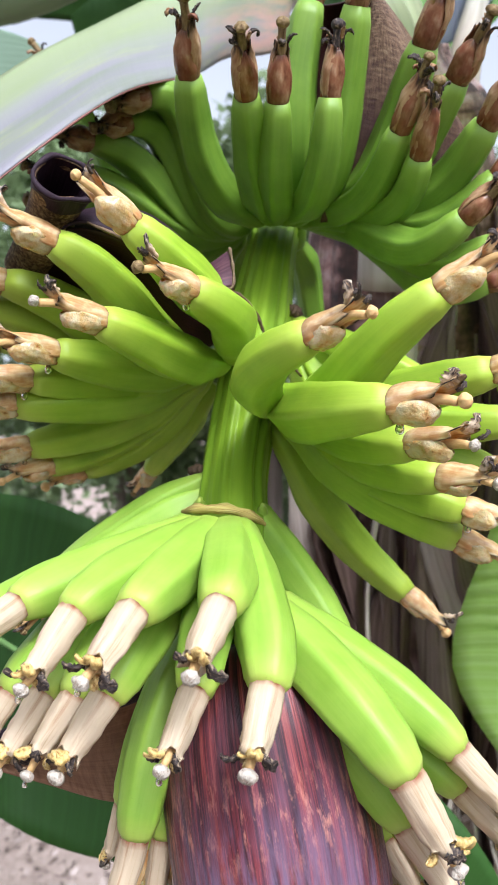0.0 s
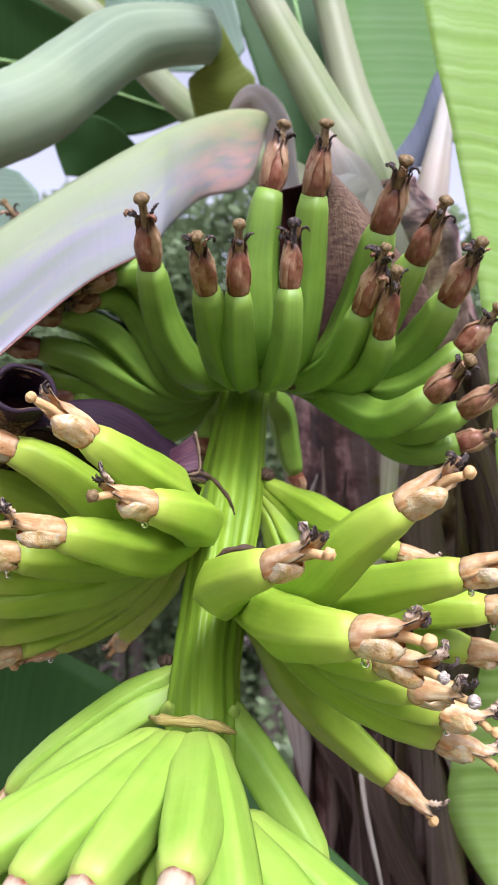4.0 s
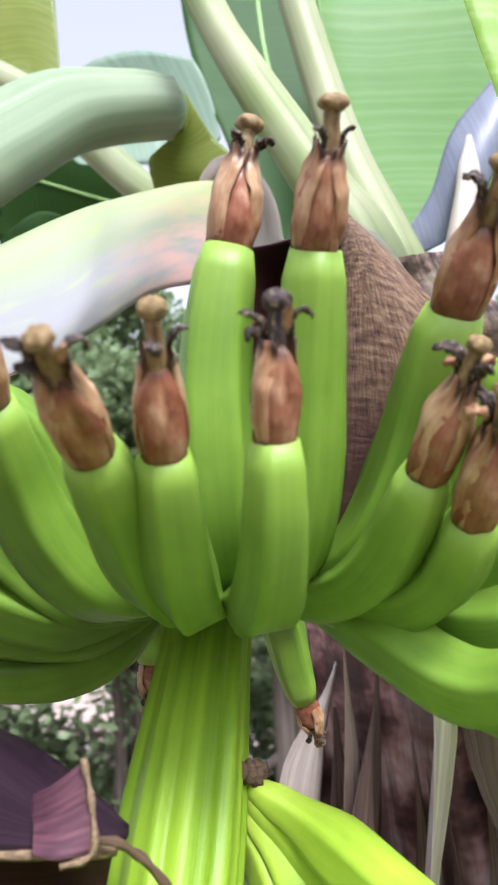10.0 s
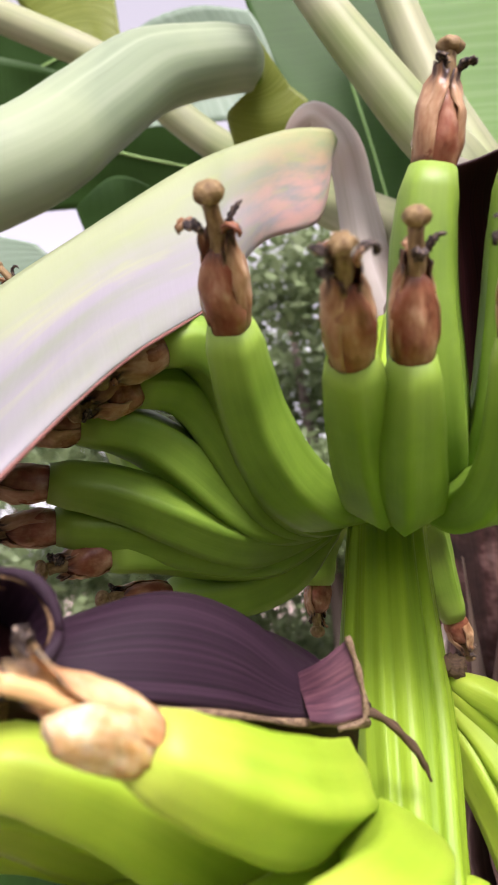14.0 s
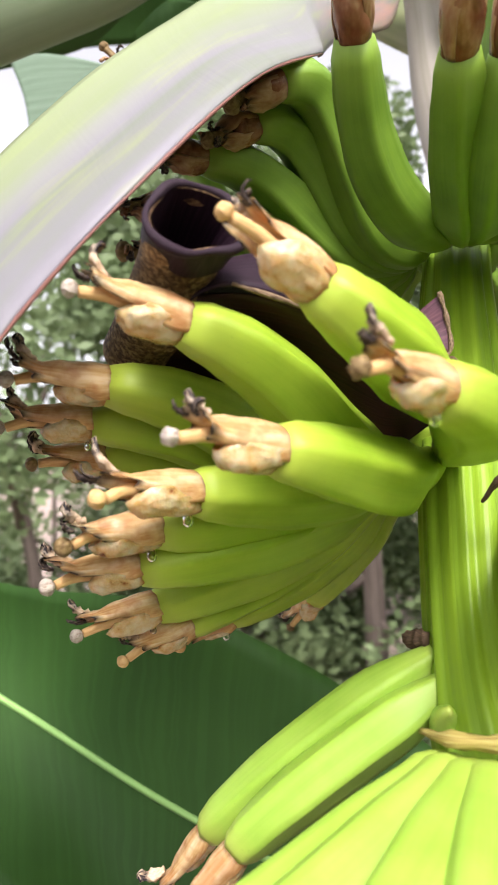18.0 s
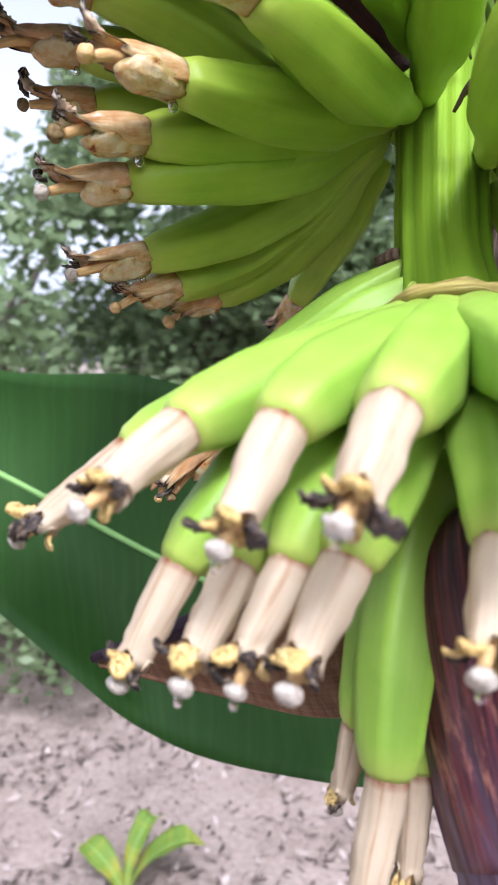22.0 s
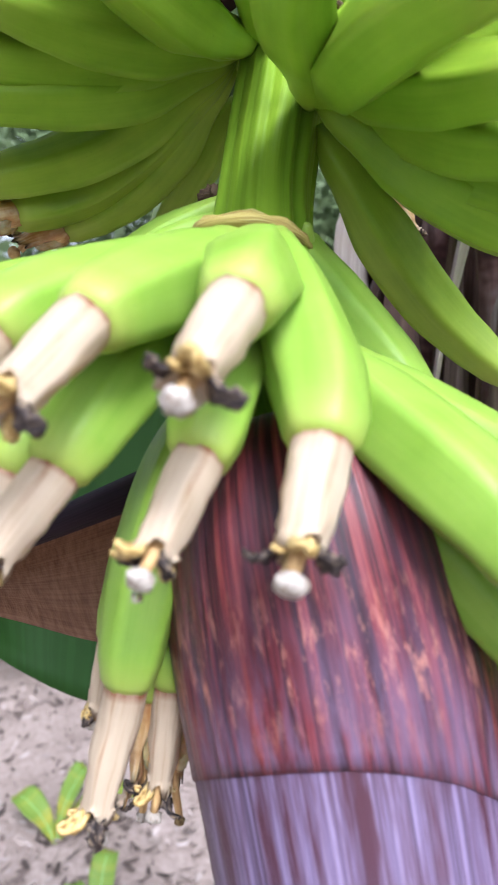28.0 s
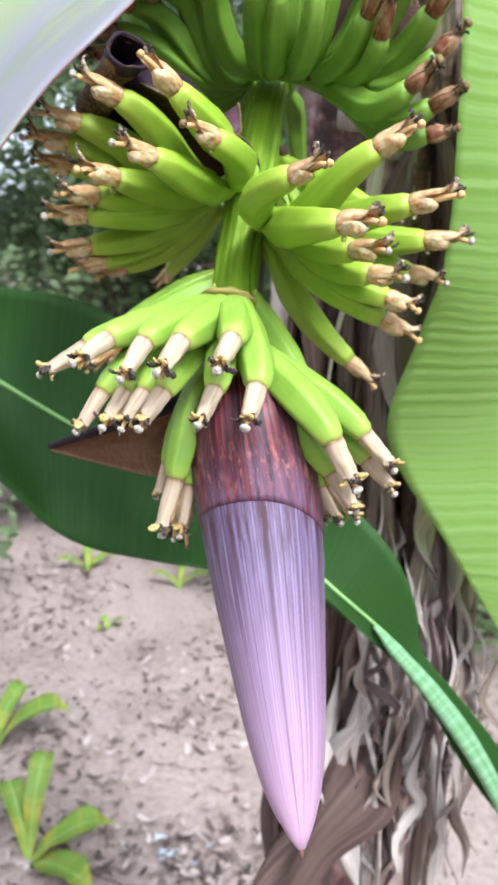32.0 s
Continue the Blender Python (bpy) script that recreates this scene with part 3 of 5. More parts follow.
top_ring = Cluster("full dark green cluster of upturned bananas with dried brown flowers", 1.655, (0, -0.006, 0.0), "dry", peel_top, 0.0165, 3, 0.034, (-30, 210), 0.64, 0.47, -0.13, 0.7)
top_ring.grow([
    ((-0.046, 0.559, 1.718), (-0.046, 0.516, 1.750), 0.95),
    ((-0.002, 0.531, 1.691), (-0.006, 0.484, 1.711), 0.9),
    ((0.021, 0.539, 1.690), (0.022, 0.503, 1.729), 0.86),
    ((0.048, 0.572, 1.780), (0.061, 0.560, 1.825), 1.0),
    ((0.059, 0.535, 1.691), (0.060, 0.515, 1.734), 0.8, {"dark": True}),
    ((0.081, 0.556, 1.769), (0.087, 0.528, 1.811), 0.95),
    ((0.133, 0.561, 1.742), (0.143, 0.524, 1.778), 1.05),
    ((0.116, 0.569, 1.681), (0.127, 0.529, 1.716), 0.88),
])
top_ring.grow([
    ((0.133, 0.574, 1.663), (0.135, 0.528, 1.698), 0.88),
    ((0.161, 0.572, 1.721), (0.178, 0.530, 1.754), 1.0),
    ((0.188, 0.582, 1.691), (0.203, 0.540, 1.723), 1.05),
    ((0.167, 0.566, 1.613), (0.189, 0.539, 1.634), 0.95),
    ((0.205, 0.615, 1.605), (0.232, 0.590, 1.622), 0.95),
    ((0.210, 0.650, 1.580), (0.245, 0.640, 1.590), 0.95),
    ((0.200, 0.594, 1.653), (0.225, 0.575, 1.680), 0.95),
])
top_ring.grow([
    ((-0.087, 0.622, 1.731), (-0.112, 0.605, 1.714), 1.0, {"out": (-0.8, -0.3, -0.5), "arch": 0.5}),
    ((-0.105, 0.640, 1.717), (-0.130, 0.620, 1.703), 1.0, {"out": (-0.85, -0.2, -0.5), "arch": 0.5}),
    ((-0.137, 0.640, 1.702), (-0.166, 0.620, 1.699), 1.0, {"out": (-0.9, -0.15, -0.45), "arch": 0.5}),
    ((-0.157, 0.650, 1.675), (-0.193, 0.635, 1.680), 1.0, {"out": (-0.9, -0.05, -0.45), "arch": 0.5}),
    ((-0.160, 0.665, 1.653), (-0.196, 0.650, 1.654), 1.0, {"out": (-0.9, 0.0, -0.5), "arch": 0.5}),
    ((-0.137, 0.680, 1.636), (-0.169, 0.660, 1.632), 1.05, {"out": (-0.8, 0.1, -0.65), "arch": 0.5}),
    ((-0.112, 0.720, 1.606), (-0.147, 0.700, 1.609), 1.05, {"out": (-0.6, 0.25, -0.8), "arch": 0.5}),
    ((-0.020, 0.790, 1.601), (-0.024, 0.790, 1.569), 0.9),
    ((0.079, 0.850, 1.563), (0.088, 0.860, 1.532), 0.9),
    ((-0.200, 0.800, 1.822), (-0.236, 0.792, 1.870), 0.9),
])

left_ring = Cluster("bright green cluster of bananas with tan withered flowers and water drops", 1.508, (-0.004, -0.002, 0), "tan", peel_mid, 0.0172, 5, 0.03, (80, 230), 0.5, 0.42, -0.15)
left_ring.grow([
    ((-0.075, 0.466, 1.580), (-0.106, 0.442, 1.606), 1.0, {"base": (-0.019, 0.592, 1.531), "out": (-0.22, -0.92, 0.25), "arch": 0.55, "hook": 0.45}),
    ((-0.037, 0.453, 1.537), (-0.065, 0.416, 1.547), 0.95, {"base": (-0.012, 0.603, 1.507), "out": (-0.06, -0.95, 0.22), "arch": 0.56, "hook": 0.45, "facet": 0.55}),
    ((-0.131, 0.491, 1.575), (-0.173, 0.467, 1.592), 1.0),
    ((-0.097, 0.474, 1.520), (-0.131, 0.439, 1.531), 1.0),
    ((-0.138, 0.514, 1.504), (-0.176, 0.472, 1.510), 1.0),
    ((-0.178, 0.532, 1.557), (-0.222, 0.510, 1.565), 1.0),
    ((-0.195, 0.557, 1.541), (-0.240, 0.540, 1.545), 1.0),
    ((-0.161, 0.535, 1.487), (-0.203, 0.504, 1.487), 1.0),
])
left_ring.grow([
    ((-0.174, 0.546, 1.468), (-0.222, 0.528, 1.464), 1.0, {"out": (-0.85, -0.2, -0.4)}),
    ((-0.181, 0.600, 1.436), (-0.224, 0.577, 1.426), 1.0, {"out": (-0.8, 0.0, -0.55)}),
    ((-0.170, 0.622, 1.420), (-0.203, 0.590, 1.408), 1.0, {"out": (-0.75, 0.1, -0.65)}),
    ((-0.150, 0.66, 1.415), (-0.185, 0.65, 1.400), 1.0, {"out": (-0.7, 0.2, -0.7)}),
    ((-0.096, 0.716, 1.410), (-0.118, 0.735, 1.382), 0.85, {"base": (-0.03, 0.66, 1.49), "out": (-0.5, 0.3, -0.6)}),
    ((-0.200, 0.590, 1.522), (-0.243, 0.575, 1.522), 1.0),
])

right_ring = Cluster("bright green cluster of bananas with pale tan withered flowers", 1.475, (0.004, -0.004, 0), "tan", peel_mid, 0.0172, 6, 0.03, (-50, 110), 0.5, 0.42, -0.15)
right_ring.grow([
    ((0.036, 0.409, 1.503), (0.065, 0.377, 1.514), 0.97, {"base": (0.014, 0.575, 1.465), "out": (0.0, -0.98, 0.14), "arch": 0.58, "hook": 0.48, "facet": 0.5}),
    ((0.114, 0.433, 1.532), (0.149, 0.411, 1.554), 1.05),
    ((0.159, 0.473, 1.488), (0.205, 0.445, 1.496), 1.0),
    ((0.190, 0.528, 1.456), (0.235, 0.505, 1.460), 1.0),
    ((0.082, 0.409, 1.464), (0.115, 0.382, 1.466), 1.1),
    ((0.101, 0.445, 1.441), (0.130, 0.400, 1.441), 1.0),
    ((0.125, 0.470, 1.419), (0.155, 0.440, 1.418), 1.0, {"out": (0.75, -0.6, -0.35)}),
    ((0.148, 0.502, 1.395), (0.185, 0.490, 1.385), 1.0, {"out": (0.75, -0.4, -0.5)}),
])
right_ring.grow([
    ((0.149, 0.523, 1.372), (0.195, 0.520, 1.350), 1.0, {"base": (0.02, 0.575, 1.465), "out": (0.7, -0.3, -0.65)}),
    ((0.131, 0.602, 1.314), (0.165, 0.587, 1.284), 0.95, {"base": (0.018, 0.59, 1.455), "out": (0.5, -0.1, -0.8)}),
    ((0.185, 0.560, 1.421), (0.225, 0.545, 1.412), 1.0),
    ((0.143, 0.600, 1.491), (0.180, 0.600, 1.475), 0.8, {"base": (0.038, 0.672, 1.552), "out": (1, -0.1, -0.6)}),
    ((0.130, 0.640, 1.465), (0.160, 0.640, 1.445), 0.8, {"base": (0.036, 0.674, 1.548), "out": (1, 0, -0.9)}),
    ((0.100, 0.640, 1.435), (0.120, 0.640, 1.410), 0.8, {"base": (0.033, 0.676, 1.545), "out": (0.8, 0, -1)}),
    ((0.070, 0.650, 1.425), (0.080, 0.650, 1.395), 0.75, {"base": (0.030, 0.678, 1.543), "out": (0.6, 0, -1)}),
])

low_ring = Cluster("young yellow-green cluster of bananas with cream flower tubes", 1.400, (0, -0.03, -0.003), "cream", peel_low, 0.0162, 7, 0.032, (-10, 200), 0.3, 0.16, -0.4, 0.84)
low_ring.grow([
    ((-0.153, 0.555, 1.331), (-0.185, 0.565, 1.295), 0.75, {"kind": "tan", "base": (-0.014, 0.562, 1.42), "out": (-0.75, -0.1, -0.3), "root": 0.5}),
    ((-0.152, 0.420, 1.3425), (-0.192, 0.405, 1.317), 0.9),
    ((-0.129, 0.402, 1.3525), (-0.154, 0.362, 1.334), 1.0),
    ((-0.093, 0.382, 1.3530), (-0.111, 0.353, 1.324), 1.0),
    ((-0.060, 0.372, 1.3560), (-0.078, 0.332, 1.335), 1.05),
    ((-0.015, 0.369, 1.3595), (-0.026, 0.328, 1.338), 1.05),
    ((0.009, 0.371, 1.3175), (-0.001, 0.343, 1.286), 1.05),
    ((-0.029, 0.378, 1.3125), (-0.042, 0.348, 1.287), 0.95),
])
low_ring.grow([
    ((-0.076, 0.382, 1.3085), (-0.094, 0.357, 1.279), 1.0),
    ((-0.093, 0.385, 1.3075), (-0.110, 0.362, 1.276), 0.9),
    ((-0.112, 0.395, 1.3055), (-0.129, 0.368, 1.276), 0.9),
    ((-0.135, 0.410, 1.3015), (-0.158, 0.395, 1.266), 0.9),
    ((0.082, 0.379, 1.268), (0.108, 0.371, 1.223), 1.15, {"base": (0.004, 0.47, 1.338), "out": (0.6, -0.65, -0.5), "arch": 0.3, "hook": 0.25}),
    ((0.118, 0.410, 1.268), (0.147, 0.398, 1.235), 1.0, {"base": (0.010, 0.485, 1.338), "out": (0.68, -0.5, -0.48), "arch": 0.3, "hook": 0.25}),
    ((0.087, 0.400, 1.232), (0.111, 0.392, 1.198), 0.95, {"base": (0.010, 0.472, 1.325), "out": (0.5, -0.45, -0.75)}),
])
low_ring.grow([
    ((0.125, 0.425, 1.239), (0.152, 0.412, 1.207), 0.90, {"base": (0.014, 0.478, 1.325), "out": (0.6, -0.3, -0.75)}),
    ((0.060, 0.487, 1.305), (0.068, 0.478, 1.270), 0.9, {"base": (0.0, 0.54, 1.395), "out": (0.45, -0.2, -0.85)}),
    ((-0.065, 0.413, 1.217), (-0.076, 0.404, 1.160), 0.95, {"base": (-0.025, 0.47, 1.325), "out": (-0.7, -0.3, -0.6)}),
    ((-0.075, 0.435, 1.225), (-0.087, 0.433, 1.190), 0.7, {"base": (-0.027, 0.475, 1.325), "out": (-0.8, -0.1, -0.6)}),
    ((-0.052, 0.435, 1.205), (-0.062, 0.428, 1.150), 0.8, {"base": (-0.022, 0.475, 1.32), "out": (-0.6, -0.1, -0.8)}),
    ((0.081, 0.430, 1.208), (0.104, 0.424, 1.170), 0.85, {"base": (0.02, 0.475, 1.32), "out": (0.7, -0.2, -0.6)}),
    ((0.092, 0.428, 1.212), (0.118, 0.418, 1.174), 0.80, {"base": (0.03, 0.475, 1.32), "out": (0.7, -0.2, -0.6)}),
    ((0.077, 0.448, 1.204), (0.092, 0.445, 1.165), 0.80, {"base": (0.02, 0.485, 1.32), "out": (0.7, -0.1, -0.7)}),
    ((-0.060, 0.440, 1.198), (-0.068, 0.440, 1.136), 0.75, {"kind": "tan", "base": (-0.022, 0.48, 1.32), "out": (-0.6, 0.0, -0.8)}),
    ((-0.054, 0.450, 1.192), (-0.056, 0.452, 1.123), 0.75, {"kind": "tan", "base": (-0.02, 0.485, 1.32), "out": (-0.6, 0.0, -0.8)}),
    ((-0.135, 0.53, 1.335), (-0.165, 0.53, 1.300), 0.8, {"kind": "tan", "base": (-0.014, 0.55, 1.41), "out": (-0.75, -0.2, -0.35), "root": 0.5}),
])

scar([(-0.047, 0.518, 1.392), (-0.036, 0.497, 1.396), (-0.013, 0.489, 1.3965), (0.003, 0.493, 1.391), (0.011, 0.502, 1.385)], scar_skin, 0.0034)
scar([(-0.020, 0.580, 1.560), (-0.008, 0.583, 1.557), (0.001, 0.588, 1.549), (0.009, 0.593, 1.537), (0.013, 0.598, 1.525)], scar_dark, 0.0017, (1.0, 0.4))
scar([(-0.006, 0.552, 1.486), (0.001, 0.546, 1.4955), (0.010, 0.543, 1.5015), (0.027, 0.546, 1.5015), (0.040, 0.560, 1.491)], scar_dark, 0.0022)
scar([(0.036, 0.664, 1.560), (0.042, 0.670, 1.557), (0.045, 0.680, 1.556)], scar_dark, 0.0055, (0.7, 0.7))
scar([(-0.036, 0.560, 1.420), (-0.042, 0.568, 1.418), (-0.043, 0.578, 1.416)], scar_dark, 0.0045, (0.7, 0.7))
# ---- the flower bud ----
edge_red = fibrous("edge_red", [(0.3, (0.12, 0.04, 0.035)), (0.7, (0.26, 0.13, 0.1))], 8, 4, 0.5, 0.2)
bud_skin, nt, b = material("bud_skin", 0.42, 0.4)
f = noise_tex(nt, coords(nt, (240, 0.6, 1)), 1.0, 4, 0.65)
wide = noise_tex(nt, coords(nt, (34, 0.6, 1)), 1.0, 3, 0.6)
mf = nt.nodes.new("ShaderNodeMix")
mf.inputs[0].default_value = 0.15
nt.links.new(f, mf.inputs[2])
nt.links.new(wide, mf.inputs[3])
f = mf.outputs[0]
bloomy = ramp(nt, f, [(0.36, (0.03, 0.016, 0.036)), (0.44, (0.11, 0.075, 0.125)), (0.52, (0.175, 0.13, 0.22)), (0.72, (0.3, 0.235, 0.35))])
pink = ramp(nt, f, [(0.36, (0.18, 0.09, 0.15)), (0.46, (0.42, 0.25, 0.34)), (0.75, (0.58, 0.39, 0.48))])
low = ramp(nt, along(nt), [(0.5, (0,) * 3), (0.95, (1,) * 3)])
c = mix(nt, low, bloomy, pink)
neck = ramp(nt, along(nt), [(0.4, (1,) * 3), (0.46, (0.9,) * 3), (0.52, (0.55,) * 3), (0.62, (0.12,) * 3), (0.74, (0.0,) * 3)])
rub = ramp(nt, noise_tex(nt, coords(nt, (40, 5, 1)), 1.0, 4, 0.65), [(0.42, (0,) * 3), (0.58, (1,) * 3)])
c = mix(nt, mix(nt, 1.0, neck, rub, "MULTIPLY"), c, (0.055, 0.014, 0.022))
nt.links.new(c, b.inputs["Base Color"])
bump(nt, b, f, 0.5, 0.0012)

bud_bare, nt, b = material("bud_bare", 0.36, 0.32)
f = noise_tex(nt, coords(nt, (110, 0.8, 1)), 1.0, 5, 0.7)
grey = noise_tex(nt, coords(nt, (16, 1.6, 1)), 1.0, 3, 0.6)
c = ramp(nt, f, [(0.34, (0.006, 0.002, 0.004)), (0.45, (0.04, 0.008, 0.013)), (0.56, (0.14, 0.024, 0.028)), (0.72, (0.34, 0.08, 0.06))])
c = mix(nt, ramp(nt, grey, [(0.46, (0.0,) * 3), (0.64, (0.38,) * 3)]), c, (0.15, 0.09, 0.14))
# Worn orange band; the orange glints of light are painted in with it.
worn = ramp(nt, along(nt), [(0.55, (0.05,) * 3), (0.76, (0.95,) * 3), (0.9, (0.3,) * 3), (0.97, (0.1,) * 3)])
glint_flakes = ramp(nt, noise_tex(nt, coords(nt, (75, 7, 1)), 1.0, 5, 0.7), [(0.52, (0,) * 3), (0.64, (0.8,) * 3)])
c = mix(nt, mix(nt, 1.0, worn, glint_flakes, "MULTIPLY"), c, (0.56, 0.24, 0.16))
fade = ramp(nt, along(nt), [(0.6, (0,) * 3), (0.9, (0.55,) * 3), (0.985, (0.75,) * 3), (1.0, (0.1,) * 3)])
haze = ramp(nt, noise_tex(nt, coords(nt, (60, 3, 1)), 1.0, 4, 0.65), [(0.42, (0,) * 3), (0.6, (1,) * 3)])
c = mix(nt, mix(nt, 1.0, fade, haze, "MULTIPLY"), c, (0.15, 0.105, 0.17))
nt.links.new(c, b.inputs["Base Color"])
bump(nt, b, f, 0.6, 0.0015)

BUD = [(-0.002, 0.475, 1.305), (0.004, 0.455, 1.27), (0.019, 0.432, 1.19), (0.036, 0.37, 1.08), (0.051, 0.30, 0.985), (0.060, 0.25, 0.934)]
bud_line = spline(BUD, 40)
bud_frames = frames_along(bud_line)
profile = spline([(0, 0.024, 0), (0.07, 0.0435, 0), (0.2, 0.0585, 0), (0.34, 0.0638, 0), (0.46, 0.0605, 0), (0.6, 0.0505, 0), (0.75, 0.0375, 0), (0.88, 0.0235, 0), (0.96, 0.0115, 0), (1, 0.003, 0)], 200)


def bud_radius(u):
    return float(np.interp(u, [p.x for p in profile], [p.y for p in profile]))


bud = part("flower_bud", tube("flower_bud", bud_line, bud_radius, 56, lambda u, a: 1 + 0.006 * math.cos(23 * a) + 0.004 * math.cos(41 * a + 1) + 0.014 * math.exp(-((u - 0.515 - 0.012 * math.cos(a)) / 0.016) ** 2) + 0.007 * math.exp(-((u - 0.562 - 0.01 * math.cos(a + 1)) / 0.012) ** 2)), bud_skin, stalk, "closed purple flower bud with a maroon upper half")


shell = []
for i in range(26):
    row = []
    for q in range(72):
        a = 2 * math.pi * q / 72
        stop = 0.45 - 0.04 * math.cos(a + 0.5) + 0.016 * math.cos(a + 2.1) + 0.003 * math.sin(3 * a + 1)
        u = lerp(0.02, stop, i / 25) * 39
        k = min(int(u), 38)
        p = lerp(bud_line[k], bud_line[k + 1], u - k)
        s_, t_ = lerp(bud_frames[k][1], bud_frames[k + 1][1], u - k), lerp(bud_frames[k][2], bud_frames[k + 1][2], u - k)
        r = bud_radius(u / 39) * (1.004 + 0.006 * math.cos(23 * a) + 0.004 * math.cos(41 * a + 1)) + 0.0006
        row.append(p + (s_ * math.cos(a) + t_ * math.sin(a)) * r)
    shell.append(row)
upper = part("upper_bract", grid_mesh("upper_bract", shell, around=True), bud_bare, bud, "worn maroon outer bract with painted orange glints")
upper.modifiers.new("thick", "SOLIDIFY").thickness = 0.0007
part("bud_tip", tube("bud_tip", [bud_line[-2], bud_line[-1], bud_line[-1] + (bud_line[-1] - bud_line[-2]) * 0.7], lambda u: 0.0034 * (1.2 - u), 8), edge_red, bud, "small reddish tip")


# ---- leaves ----
def leaf(plant, label, stations, mat, rib_mat=None, rib=0.006, cols=19, rows=44, fold=0.0, thick=0.0012, ragged=0.0, name="leaf", wave=0.0006):
    """A blade through stations of (left edge, midrib, right edge), with thickness and a raised midrib."""
    left, mid, right = (spline([s[k] for s in stations], rows) for k in range(3))
    grid = []
    for i, (a, c, e) in enumerate(zip(left, mid, right)):
        row = []
        n = (e - a).cross(mid[min(i + 1, rows - 1)] - mid[max(i - 1, 0)]).normalized()
        for q in range(cols):
            v = 2 * q / (cols - 1) - 1
            p = c + (e - a) * (0.5 * v) + ((e + a) * 0.5 - c) * (v * v)
            w = (p - c).length
            p = p + n * (fold * math.sin(abs(v) * math.pi) * w + wave * math.sin(i * 1.7 + 3 * v) * abs(v) + ragged * noise.noise(p * 9) * abs(v))
            row.append(p)
        grid.append(row)
    blade = part(name, grid_mesh(name, grid), mat, plant, label)
    sol = blade.modifiers.new("thick", "SOLIDIFY")
    sol.thickness = thick
    if rib_mat:
        part("midrib", tube("midrib", mid, lambda u: rib * lerp(1, 0.35, u), 10), rib_mat, blade)
    return blade


def leaf_stalk(plant, label, pts, r, mat, flat=0.8, name="leaf_stalk"):
    return part(name, tube(name, spline(pts, 28), lambda u: steps(r, u), 20, lambda u, a: flat + (1 - flat) * abs(math.sin(a)) + 0.02 * math.sin(4 * a + 5 * u)), mat, plant, label)


# Dark green of the sucker leaf, lowered further to carry shade in the colour.
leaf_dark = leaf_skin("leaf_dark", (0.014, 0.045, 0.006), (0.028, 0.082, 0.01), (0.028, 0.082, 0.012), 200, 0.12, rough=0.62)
leaf_bright = leaf_skin("leaf_bright", (0.3, 0.48, 0.1), (0.4, 0.58, 0.16), (0.5, 0.66, 0.28), 160, 0.62, (0.75, 0.95, 0.22), ribs=62)
leaf_pale = leaf_skin("leaf_pale", (0.15, 0.18, 0.115), (0.19, 0.21, 0.155), (0.18, 0.195, 0.16), 30, 0.0, rough=0.42, bloom=(0.205, 0.195, 0.215))
nt = leaf_pale.node_tree
b = nt.nodes["Principled BSDF"]
old = b.inputs["Base Color"].links[0].from_socket
blush = ramp(nt, along(nt), [(0.02, (0.5,) * 3), (0.14, (0.9,) * 3), (0.28, (0.6,) * 3), (0.4, (0,) * 3)])
spots = ramp(nt, noise_tex(nt, coords(nt, (4, 7, 1)), 1.6, 4), [(0.35, (0,) * 3), (0.6, (1,) * 3)])
tint = mix(nt, mix(nt, 1.0, blush, spots, "MULTIPLY"), old, (0.42, 0.24, 0.2))
lime = ramp(nt, noise_tex(nt, coords(nt, (3, 3, 1)), 2.3, 3), [(0.55, (0,) * 3), (0.75, (0.6,) * 3)])
tint = mix(nt, lime, tint, (0.27, 0.31, 0.1))
sep = nt.nodes.new("ShaderNodeSeparateXYZ")
nt.links.new(coords(nt, (1, 1, 1)), sep.inputs[0])
upper_side = ramp(nt, sep.outputs[0], [(0.0, (0.75,) * 3), (0.3, (0.4,) * 3), (0.55, (0,) * 3)])
nt.links.new(mix(nt, upper_side, tint, (0.24, 0.3, 0.11)), b.inputs["Base Color"])
leaf_lilac = leaf_skin("leaf_lilac", (0.1, 0.11, 0.16), (0.17, 0.18, 0.23), (0.17, 0.19, 0.21), 60, 0.1, rough=0.35)
leaf_back = leaf_skin("leaf_back", (0.1, 0.24, 0.05), (0.17, 0.33, 0.075), (0.21, 0.37, 0.11), 60, 0.5, (0.42, 0.7, 0.14))
leaf_shine = leaf_skin("leaf_shine", (0.12, 0.26, 0.1), (0.2, 0.36, 0.18), (0.26, 0.42, 0.26), 40, 0.0, rough=0.28)
leaf_grey = leaf_skin("leaf_grey", (0.13, 0.2, 0.13), (0.2, 0.28, 0.2), (0.22, 0.3, 0.22), 30, 0.15, rough=0.45)
leaf_olive = leaf_skin("leaf_olive", (0.1, 0.14, 0.02), (0.2, 0.24, 0.03), (0.25, 0.3, 0.06), 50, 0.35, (0.4, 0.5, 0.03))
rib_skin = petiole_skin
rib_bright = fibrous("rib_bright", [(0.3, (0.2, 0.38, 0.1)), (0.7, (0.32, 0.52, 0.18))], 8, 1, 0.4, 0.2)

